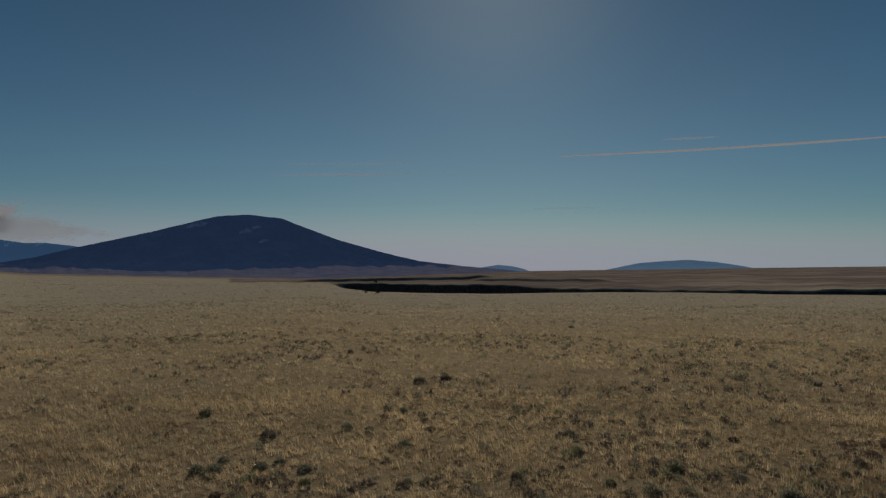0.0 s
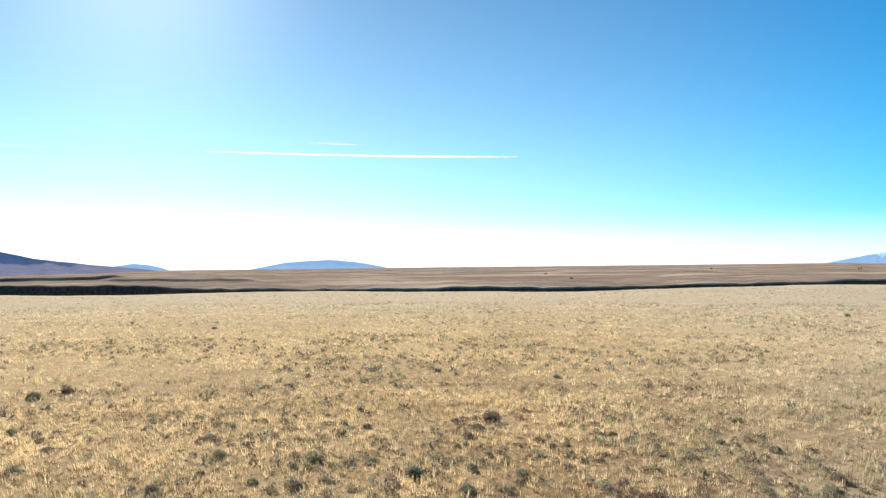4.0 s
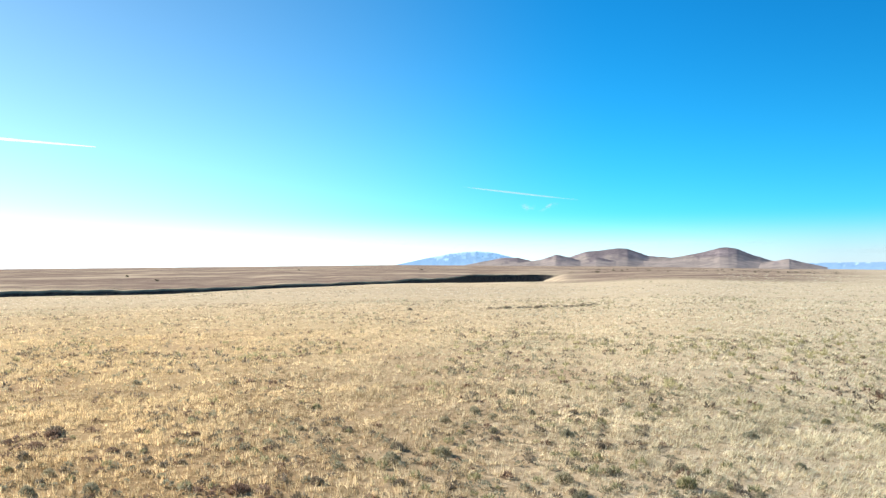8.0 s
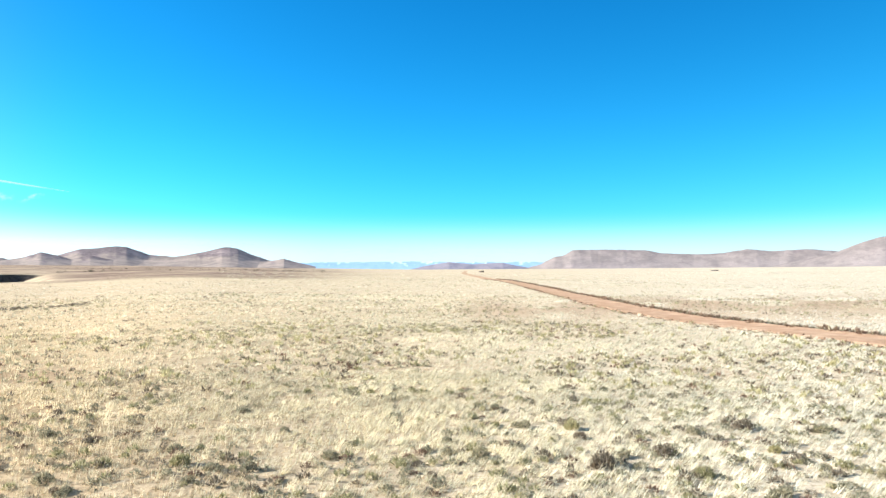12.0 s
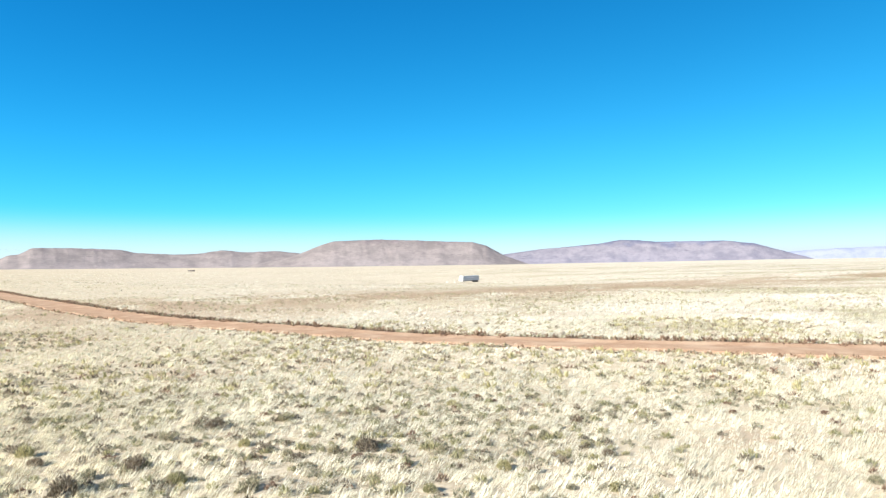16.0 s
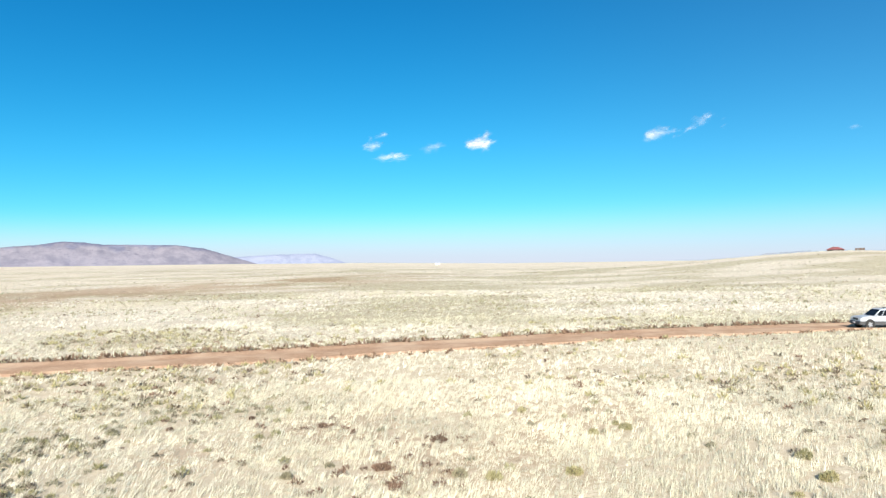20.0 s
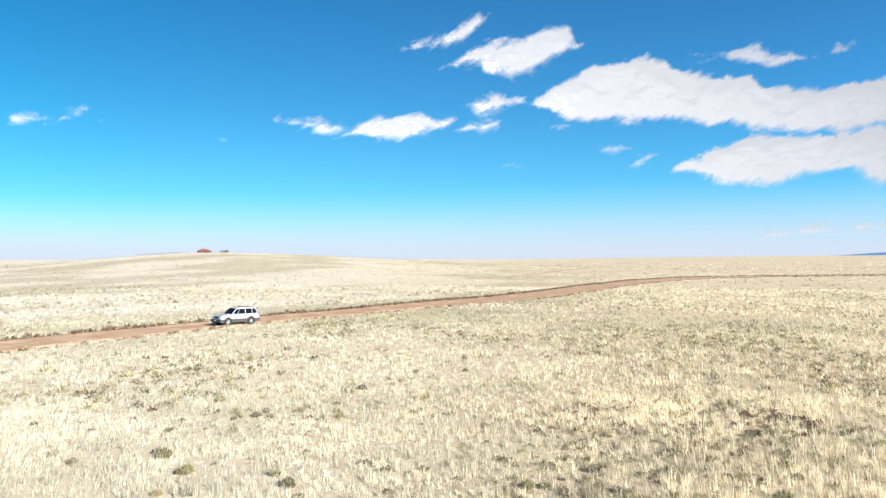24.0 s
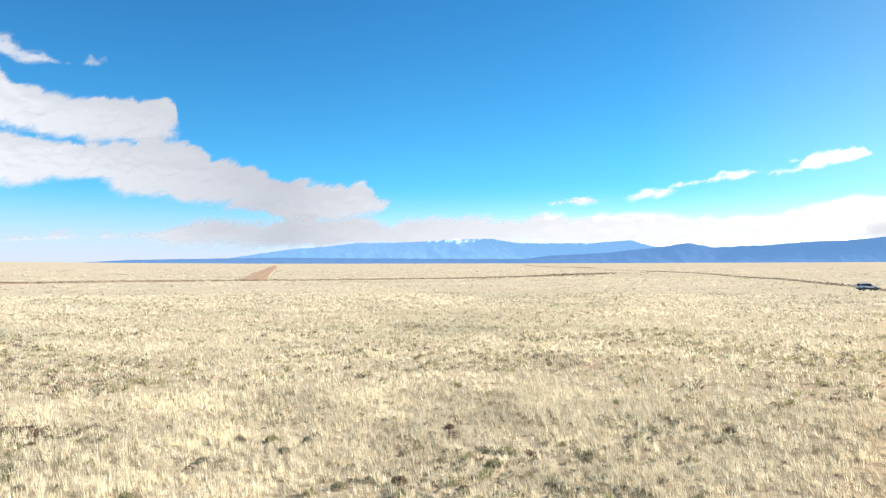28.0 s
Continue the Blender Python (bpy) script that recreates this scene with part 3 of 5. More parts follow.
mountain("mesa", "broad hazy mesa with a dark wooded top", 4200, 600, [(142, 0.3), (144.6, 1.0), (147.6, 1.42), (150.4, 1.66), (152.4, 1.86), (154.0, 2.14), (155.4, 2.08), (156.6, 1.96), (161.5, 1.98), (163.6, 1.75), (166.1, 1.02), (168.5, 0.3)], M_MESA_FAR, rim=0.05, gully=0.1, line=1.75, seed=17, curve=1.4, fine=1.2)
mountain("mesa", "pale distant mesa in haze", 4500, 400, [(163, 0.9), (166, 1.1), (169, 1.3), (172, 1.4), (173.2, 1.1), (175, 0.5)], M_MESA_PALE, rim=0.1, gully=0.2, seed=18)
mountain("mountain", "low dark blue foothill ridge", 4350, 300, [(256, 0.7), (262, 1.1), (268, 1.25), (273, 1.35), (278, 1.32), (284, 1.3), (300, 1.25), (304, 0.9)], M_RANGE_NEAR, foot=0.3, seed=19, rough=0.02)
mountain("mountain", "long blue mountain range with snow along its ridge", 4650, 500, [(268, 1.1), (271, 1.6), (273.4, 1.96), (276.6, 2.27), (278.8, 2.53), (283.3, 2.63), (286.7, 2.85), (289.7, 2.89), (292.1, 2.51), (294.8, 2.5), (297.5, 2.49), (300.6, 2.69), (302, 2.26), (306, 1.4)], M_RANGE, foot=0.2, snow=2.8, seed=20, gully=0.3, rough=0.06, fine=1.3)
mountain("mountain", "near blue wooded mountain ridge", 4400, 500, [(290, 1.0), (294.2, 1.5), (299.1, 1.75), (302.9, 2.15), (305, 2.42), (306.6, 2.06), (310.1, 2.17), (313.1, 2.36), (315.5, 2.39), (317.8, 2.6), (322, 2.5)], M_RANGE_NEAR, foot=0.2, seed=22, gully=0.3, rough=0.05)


# ---- roads and tracks ----
def spline(points, step):
    """A smooth line through the points, in even steps."""
    p = np.array(points, float)
    p = np.vstack([2 * p[0] - p[1], p, 2 * p[-1] - p[-2]])
    out = []
    for i in range(1, len(p) - 2):
        n = max(2, int(np.linalg.norm(p[i + 1] - p[i]) / step))
        u = np.linspace(0, 1, n, endpoint=False)[:, None]
        a, b, c, d = p[i - 1], p[i], p[i + 1], p[i + 2]
        out.append(0.5 * (2 * b + (c - a) * u + (2 * a - 5 * b + 4 * c - d) * u**2 + (3 * b - a - 3 * c + d) * u**3))
    return np.vstack(out + [p[-2][None]])


def strip(name, label, points, half, mat, lift=0.06, step=1.5, ruts=0.05, berm=0.0, ragged=0.35, spread=0.0):
    """A dirt road draped over the land: wheel ruts, crown and soft, ragged edges."""
    c = spline(points, step)
    d = np.gradient(c, axis=0)
    d /= np.linalg.norm(d, axis=1)[:, None]
    n = np.stack([d[:, 1], -d[:, 0]], -1)
    u = np.array([-1.12, -1.0, -0.9, -0.72, -0.5, -0.33, -0.15, 0, 0.15, 0.33, 0.5, 0.72, 0.9, 1.0, 1.12])
    s = np.arange(len(c)) * step
    edge = 1 + ragged * (np.stack([fbm(s / 6, s * 0 + q, 3, 40 + q) for q in (0, 7)], -1) - 0.5)
    az = compass(c[:, 0], c[:, 1])
    broad = half * (1 + spread * ease(222, 236, az) * (1 - ease(256, 268, az)))[:, None]
    w = np.where(u[None] < 0, u[None] * edge[:, :1], u[None] * edge[:, 1:]) * broad
    X, Y = c[:, :1] + n[:, :1] * w, c[:, 1:] + n[:, 1:] * w
    rut = np.exp(-((np.abs(u) - 0.42) / 0.14) ** 2) * ruts
    z = land(X, Y) + lift - rut[None] + berm * np.exp(-((np.abs(u) - 0.98) / 0.09) ** 2)[None]
    z = np.where(np.abs(u)[None] > 1.05, land(X, Y) - 0.12, z)
    z = z + 0.03 * (fbm(X / 0.7, Y / 0.7, 2, 44) - 0.5)
    me = grid_mesh(name, X, Y, z, mat)
    return tagged(new(name, me), label, "road", kind="structure"), c, n


ROAD = [(1500, -300), (795, -158), (314, -83), (175, -59), (110, -46.5), (84, -43.2), (70, -43), (52, -44), (40, -45.6), (29.5, -47.6), (17, -50.5), (5, -54.2), (-7, -57.4), (-20, -59.8), (-35, -61.4), (-50, -63.4),
        (-70, -65.4), (-98, -67.4), (-125, -72), (-168, -80.5), (-212, -82), (-248, -70), (-274, -40), (-292, 30), (-332, 129), (-386, 208)]
road, road_line, road_side = strip("road", "reddish dirt road with worn wheel ruts", ROAD, 2.9, M_ROAD, berm=0.12, spread=0.5)
track, track_line, track_side = strip("road", "straight brown dirt track climbing the plain", [(-296, 4), (-311, 5.6), (-600, 21), (-902, 36), (-1500, 67)], 5.0, M_ROAD, lift=0.25, step=4, ruts=0.1)
strip("road", "faint dirt track across the grass", [(-70, 118), (-138, 153), (-215, 195), (-297, 234), (-489, 302), (-700, 350)], 0.9, M_ROAD, step=4, lift=0.12)
strip("road", "faint far dirt track", [(-760, 400), (-850, 440), (-1100, 480), (-1700, 700)], 2.5, M_ROAD, step=6, lift=0.5)
strip("road", "faint dirt track on the slope", [(-188, -130), (-240, -150), (-330, -185), (-520, -250)], 1.3, M_ROAD, step=4, lift=0.15)


# ---- plant cover ----
def build_grass(t, b):
    info = t.nodes.new("ShaderNodeNewGeometry")
    tint = attr(t, "tint").outputs["Color"]
    c = ramp(t, info.outputs["Random Per Island"], (0.0, (0.46, 0.39, 0.28)), (0.35, (0.68, 0.62, 0.485)), (1.0, (0.77, 0.72, 0.615)))
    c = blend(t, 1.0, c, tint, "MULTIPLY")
    t.links.new(c, b.inputs["Base Color"])
    b.inputs["Roughness"].default_value = 0.85
    b.inputs["Specular IOR Level"].default_value = 0.05
    tr = t.nodes.new("ShaderNodeBsdfTranslucent")
    t.links.new(c, tr.inputs["Color"])
    mix = t.nodes.new("ShaderNodeMixShader")
    mix.inputs[0].default_value = 0.42
    out = t.nodes["Material Output"]
    t.links.new(b.outputs[0], mix.inputs[1])
    t.links.new(tr.outputs[0], mix.inputs[2])
    t.links.new(mix.outputs[0], out.inputs["Surface"])


def leaf_material(name, dark, mid, light):
    def build(t, b):
        info = t.nodes.new("ShaderNodeNewGeometry")
        c = ramp(t, info.outputs["Random Per Island"], (0.0, dark), (0.55, mid), (1.0, light))
        hue = ramp(t, t.nodes.new("ShaderNodeObjectInfo").outputs["Random"], (0.0, (0.8, 0.8, 0.8)), (1.0, (1.15, 1.1, 1.05)))
        c = blend(t, 1.0, c, hue, "MULTIPLY")
        t.links.new(c, b.inputs["Base Color"])
        tr = t.nodes.new("ShaderNodeBsdfTranslucent")
        t.links.new(c, tr.inputs["Color"])
        mix = t.nodes.new("ShaderNodeMixShader")
        mix.inputs[0].default_value = 0.42
        t.links.new(b.outputs[0], mix.inputs[1])
        t.links.new(tr.outputs[0], mix.inputs[2])
        t.links.new(mix.outputs[0], t.nodes["Material Output"].inputs["Surface"])
    return material(name, build, 0.85)


M_GRASS = material("dry bunchgrass", build_grass)
M_SAGE = leaf_material("grey sage leaves", (0.21, 0.19, 0.12), (0.38, 0.352, 0.235), (0.52, 0.485, 0.345))
M_GREEN = leaf_material("yellow-green rabbitbrush", (0.23, 0.215, 0.11), (0.43, 0.40, 0.215), (0.58, 0.535, 0.33))
M_DARK = leaf_material("dark dead brush", (0.14, 0.11, 0.075), (0.28, 0.23, 0.165), (0.42, 0.36, 0.27))
M_RUSSET = leaf_material("russet dry weed", (0.13, 0.085, 0.06), (0.26, 0.175, 0.125), (0.40, 0.29, 0.21))
M_WEED = leaf_material("red-brown dry weed", (0.12, 0.075, 0.052), (0.26, 0.175, 0.12), (0.40, 0.29, 0.20))
M_TWIG = material("grey twigs", lambda t, b: t.links.new(ramp(t, tex_noise(t, 30), (0.3, (0.08, 0.06, 0.05)), (0.7, (0.2, 0.17, 0.14))), b.inputs["Base Color"]))
M_JUNIPER = leaf_material("dark juniper", (0.012, 0.018, 0.010), (0.03, 0.04, 0.02), (0.06, 0.07, 0.04))

RNG = np.random.default_rng(7)
WIND = np.array([math.sin(radians(218)), math.cos(radians(218))])


def scatter(r0, r1, per_m2, az0=-40.0, az1=320.0):
    n = int(math.pi * (r1**2 - r0**2) * per_m2 * (az1 - az0) / 360)
    r = np.sqrt(RNG.uniform(r0**2, r1**2, n))
    a = np.radians(RNG.uniform(az0, az1, n))
    return r * np.sin(a), r * np.cos(a)


SEG = road_line[(np.hypot(road_line[:, 0], road_line[:, 1]) < 900)]
SEG2 = track_line[(np.hypot(track_line[:, 0], track_line[:, 1]) < 1600)]


def off_road(x, y, gap):
    """True where a plant does not stand on a road."""
    ok = np.ones(len(x), bool)
    az = compass(x, y)
    wide = 1.4 * ease(222, 236, az) * (1 - ease(256, 268, az))
    for line, half in ((SEG, gap), (SEG2, gap)):
        for k in range(0, len(x), 20000):
            d = np.hypot(x[k:k + 20000, None] - line[None, ::2, 0], y[k:k + 20000, None] - line[None, ::2, 1]).min(1)
            ok[k:k + 20000] &= d > half + wide[k:k + 20000]
    return ok


def blades_mesh(name, x, y, height, spread, width, count, mat, lean=0.3, tint=None, droop=0.55):
    """Tufts of tapered blades, every blade one triangle."""
    n = len(x)
    z = land(x, y) - 0.03
    ang = RNG.uniform(0, 2 * np.pi, (n, count))
    out = RNG.uniform(0.1, 1.0, (n, count)) * spread[:, None]
    bx, by = x[:, None] + np.cos(ang) * out * 0.55, y[:, None] + np.sin(ang) * out * 0.55
    h = height[:, None] * RNG.uniform(0.6, 1.1, (n, count))
    tilt = np.reshape(lean, (-1, 1)) * h * RNG.uniform(0.5, 1.3, (n, count))
    tx = bx + np.cos(ang) * out * droop + WIND[0] * tilt
    ty = by + np.sin(ang) * out * droop + WIND[1] * tilt
    turn = RNG.uniform(0, np.pi, (n, count))
    wx, wy = np.cos(turn) * width[:, None] / 2, np.sin(turn) * width[:, None] / 2
    zz = np.repeat(z[:, None], count, 1)
    v = np.stack([np.stack([bx - wx, by - wy, zz], -1), np.stack([bx + wx, by + wy, zz], -1), np.stack([tx, ty, zz + h], -1)], 2).reshape(-1, 3)
    m = len(v) // 3
    me = bpy.data.meshes.new(name)
    me.vertices.add(len(v))
    me.vertices.foreach_set("co", v.astype(np.float32).ravel())
    me.loops.add(len(v))
    me.loops.foreach_set("vertex_index", np.arange(len(v), dtype=np.int32))
    me.polygons.add(m)
    me.polygons.foreach_set("loop_start", np.arange(0, len(v), 3, dtype=np.int32))
    me.materials.append(mat)
    me.update(calc_edges=True)
    if tint is not None:
        t = np.repeat(tint, count * 3, 0)
        paint(me, "tint", t[:, 0], t[:, 1], t[:, 2])
    return me


def thick(x, y):
    """How thick the grass stands: thinner in stony patches."""
    n = fbm(x / 7, y / 7, 4, 51)
    return ease(0.30, 0.52, n)


def grass_tint(x, y):
    az = compass(x, y)
    # gold round the sun's bearing paints backlit glow into the tufts, pale opposite
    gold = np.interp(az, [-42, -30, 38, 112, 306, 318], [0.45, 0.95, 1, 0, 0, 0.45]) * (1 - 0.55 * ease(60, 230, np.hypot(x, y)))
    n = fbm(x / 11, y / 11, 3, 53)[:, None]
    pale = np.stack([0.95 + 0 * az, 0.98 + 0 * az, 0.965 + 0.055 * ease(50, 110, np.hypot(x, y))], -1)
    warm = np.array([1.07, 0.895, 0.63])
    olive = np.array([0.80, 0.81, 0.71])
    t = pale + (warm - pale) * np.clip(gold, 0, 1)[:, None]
    east = ease(60, 95, az) * (1 - ease(95, 135, az))
    t = t + (np.array([1.0, 0.99, 0.86]) - t) * east[:, None] * 0.8
    west = ease(205, 250, az) * (1 - ease(306, 318, az))
    t = t + (np.array([1.10, 1.06, 0.95]) - t) * west[:, None]
    south = ease(120, 165, az) * (1 - ease(230, 250, az)) * ease(50, 90, np.hypot(x, y))
    t = t + (olive - t) * ease(0.50, 0.70, fbm(x / 26, y / 26, 3, 57))[:, None] * 0.9 * (0.35 + 0.65 * ease(40, 80, np.hypot(x, y)))[:, None] * (1 - 0.75 * np.clip(gold, 0, 1))[:, None]
    t = t + (np.array([0.73, 0.74, 0.65]) - t) * (ease(0.47, 0.62, fbm(x / 38, y / 30, 4, 95)) * south)[:, None] * 0.85
    brown = np.array([0.68, 0.61, 0.53])
    t = t + (brown - t) * swale(x, y)[:, None] * 0.9
    t = t * (0.87 + 0.28 * n) * (0.80 + 0.46 * fbm(x / 2.6, y / 2.6, 2, 59)[:, None])
    # dark tufts: dead clumps, and small shadows between tufts put into the colour
    dark_tufts = (RNG.random(len(x)) < (0.07 + 0.27 * ease(0.45, 0.65, fbm(x / 3.5, y / 3.5, 3, 71))) * (1 - 0.55 * ease(75, 105, az) * (1 - ease(215, 240, az)) - 0.3 * ease(235, 255, az) * ease(40, 60, np.hypot(x, y)) + 0.5 * ease(10, 40, az) * (1 - ease(50, 76, az))))[:, None]
    t = t * np.where(dark_tufts, np.array([0.54, 0.51, 0.48]), 1.07 + 0.05 * ease(95, 130, az)[:, None])
    return t * (1 + (RNG.uniform(0.74, 1.18, (len(x), 1)) - 1) * (1 - 0.7 * ease(60, 160, np.hypot(x, y)))[:, None])


DEAD = [(-6.4, 29.3), (18.4, 28.5), (-0.7, 44.9), (-6.8, 59.8), (17.4, 89.5), (103.4, 63.9), (20.4, -8.7), (21.4, -11.2), (17.6, -17.4), (24.2, -15.8)]
SAGE_NORTH = [(-3.5, 31.5), (6.0, 30.4), (-7.2, 25.7), (-7.7, 24.4), (-7.1, 24.5), (-5.6, 24.8), (-4.1, 24.6), (10.3, 23.7), (7.0, 22.2), (14.5, 22.6), (11.0, 21.6), (-0.9, 28.5), (-14.8, 35.7), (13.0, 21.2), (14.0, 19.6), (8.7, 25.2), (10.9, 21.5), (11.6, 19.2)]
SAGE_EAST = [(21.0, 13.4), (22.7, 12.3), (29.8, 14.6), (35.1, 15.1), (29.4, 13.5), (27.3, 9.3), (24.5, 12.1), (31.5, 9.9), (28.9, 37.1), (21.6, 7.4), (21.8, 1.8), (22.1, 2.9), (30.3, 2.9), (27.5, 14.9), (30.5, 15.0), (24.4, 4.4), (26.8, 1.0), (22.8, -0.6), (36.5, 7.7)]
SAGE_SOUTH = [(26.1, -7.6), (22.1, -5.3), (20.1, -9.8), (21.4, -9.8), (25.9, -7.9), (23.4, -18.4), (23.9, -13.6), (22.3, -22.3), (17.0, -12.3), (13.8, -22.5), (3.7, -23.7), (2.4, -24.9), (-2.0, -23.6), (13.2, -20.2)]
SAGE_WEST = [(-15.2, -18.5), (-23.0, -11.6), (-26.4, -5.8), (-27.6, -28.2), (-35.7, -27.3), (-31.3, 1.1), (-30.4, 3.8), (-29.0, 2.8), (-27.4, 7.3), (-24.0, 4.3), (-28.4, -0.3), (-26.9, 16.9)]
GREENS = [(5.7, 27.3), (-3.8, 23.1), (8.6, 24.9), (6.0, 23.3), (-10.4, 33.8), (22.7, 3.9), (22.7, 12.6), (25.3, -9.5), (21.2, -15.0), (12.7, -18.5), (19.1, -11.3), (13.0, -15.4), (-3.1, -23.2), (-5.8, -23.6), (-7.8, -28.9), (-9.3, -29.5), (12.1, -22.4),
          (-5.5, -33.2), (-14.2, -24.7), (-11.9, -20.9), (-13.7, -22.3), (-20.1, -12.4), (-30.9, 2.4), (-25.0, 10.1), (-24.5, -2.3), (-40.2, 13.4), (-33.7, 20.1)]
RUSSETS = [(16.5, 26.6), (1.0, 46.3), (18.1, 28.0), (16.1, 15.7), (0.6, -24.5), (3.4, -30.8), (0.1, -22.4), (-1.5, -28.1), (-34.2, -7.1), (-34.7, -8.8), (-31.3, -16.0), (-23.9, 6.3), (-35.4, -8.0), (-34.5, -10.0), (-31.1, 10.2)]


def brushy(x, y):
    """Share of bushes: sage flats east and south-east, few on the pale south."""
    az, r = compass(x, y), np.hypot(x, y)
    base = np.interp(az, [-40, 0, 40, 60, 85, 120, 150, 165, 180, 215, 230, 270, 300, 320], [0.42, 0.38, 0.44, 0.48, 0.5, 0.75, 1.0, 0.55, 0.22, 0.6, 0.6, 0.55, 0.75, 0.6])
    base = base + 0.5 * ease(160, 172, az) * (1 - ease(228, 250, az)) * ease(75, 110, r)
    flat = ease(95, 112, az) * (1 - ease(148, 166, az)) * (1 - ease(34, 60, r))
    return base * (0.14 + 1.5 * ease(0.42, 0.66, fbm(x / 10, y / 10, 4, 83))) + 0.6 * flat


def choose(x, y):
    # more dark dead brush on the golden northern grass, more sage elsewhere
    u, n = RNG.random(len(x)), 1 - ease(40, 80, compass(x, y))
    return np.where(u < 0.5 - 0.22 * n, 0, np.where(u < 0.74 - 0.34 * n, 1, np.where(u < 0.93 - 0.1 * n, 2, 3)))


# where the bushes stand: near ones, and rings farther out
x, y = scatter(16.5, 36, 2.5)
keep = RNG.random(len(x)) < brushy(x, y)
NEAR_BUSH = np.stack([x[keep], y[keep]], -1)
RINGS = []
for r0, r1, per, leaves, lo, hi in ((36, 80, 1.3, 18, 0.15, 0.33), (80, 170, 0.36, 9, 0.17, 0.36), (170, 480, 0.04, 6, 0.24, 0.5)):
    x, y = scatter(r0, r1, per)
    keep = (RNG.random(len(x)) < brushy(x, y)) & off_road(x, y, 3.0)
    keep &= np.hypot(x + 215, y + 338) > 70
    RINGS.append((x[keep], y[keep], leaves, lo, hi))
LISTED = np.array(DEAD + SAGE_NORTH + SAGE_EAST + SAGE_SOUTH + SAGE_WEST + GREENS + RUSSETS)

# ground taken by bushes, in cells of 0.25 m
taken = np.zeros((720, 720), bool)
for p, rad in ((LISTED, 1), (NEAR_BUSH, 0), (np.stack(RINGS[0][:2], -1), 0)):
    for ox in range(-rad, rad + 1):
        for oy in range(-rad, rad + 1):
            c = np.clip(((p + 90) * 4).astype(int) + (ox, oy), 0, 719)
            taken[c[:, 0], c[:, 1]] = True


for r0, r1, per, high, spread, width, count in (
        (0.3, 17, 3, 0.29, 0.24, 0.03, 6), (17, 42, 25, 0.29, 0.20, 0.0195, 9), (42, 85, 6.6, 0.30, 0.27, 0.038, 6), (85, 165, 1.3, 0.31, 0.45, 0.10, 4), (165, 340, 0.12, 0.30, 1.2, 0.2, 4),
        (340, 800, 0.012, 0.34, 3.0, 1.0, 3)):
    x, y = scatter(r0, r1, per)
    keep = (RNG.random(len(x)) < 0.62 + 0.2 * ease(140, 175, compass(x, y)) + 0.38 * thick(x, y)) & off_road(x, y, 3.0 + 0.6 * spread)
    keep &= RNG.random(len(x)) > 0.6 * swale(x, y)
    if r0 < 85:
        size = 1.0 + r0 / 60
        caz = compass(x, y)
        gaps = ease(10, 40, caz) * (1 - ease(55, 82, caz)) * (1 - ease(34, 60, np.hypot(x, y)))
        keep &= RNG.random(len(x)) < 0.5 - 0.2 * gaps + ease(0.30, 0.52, fbm(x / size, y / size, 2, 63))
    if r0 < 85:
        cell = np.clip(((np.stack([x, y], -1) + 90) * 4).astype(int), 0, 719)
        keep &= ~taken[cell[:, 0], cell[:, 1]]
    if r1 > 250:
        az = compass(x, y)
        keep &= ~((az > -16) & (az < 82) & (np.hypot(x, y) > 285)) & ~((az < -4) & (np.hypot(x, y) > 1200))
    x, y = x[keep], y[keep]
    n = len(x)
    hs = high * (1 + 0.35 * ease(225, 250, compass(x, y))) * RNG.uniform(0.55, 1.25, n) * (0.7 + 0.5 * fbm(x / 4, y / 4, 2, 58))
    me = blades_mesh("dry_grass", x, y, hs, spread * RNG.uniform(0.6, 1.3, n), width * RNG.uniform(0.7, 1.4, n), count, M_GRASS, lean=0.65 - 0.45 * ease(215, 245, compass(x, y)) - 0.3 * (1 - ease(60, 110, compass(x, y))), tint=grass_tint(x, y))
    tagged(new("dry_grass", me), "tufts of pale dry bunchgrass on the plain", "grass", kind="stuff")

# short stubble and clods on the stony northern and eastern soil
x, y = scatter(17, 46, 24, -40, 105)
keep = RNG.random(len(x)) < 0.35 + 0.65 * ease(0.42, 0.6, fbm(x / 6, y / 6, 3, 67))
x, y = x[keep], y[keep]
n = len(x)
shade = np.where(RNG.random((n, 1)) < 0.5, RNG.uniform(0.35, 0.6, (n, 1)), RNG.uniform(0.8, 1.05, (n, 1)))
me = blades_mesh("dry_stubble", x, y, RNG.uniform(0.05, 0.13, n), RNG.uniform(0.06, 0.14, n), RNG.uniform(0.03, 0.06, n), 3, M_GRASS, lean=0.3, tint=shade * np.array([[1.0, 0.85, 0.66]]))
tagged(new("dry_stubble", me), "short dry stubble on stony soil", "grass", kind="stuff")


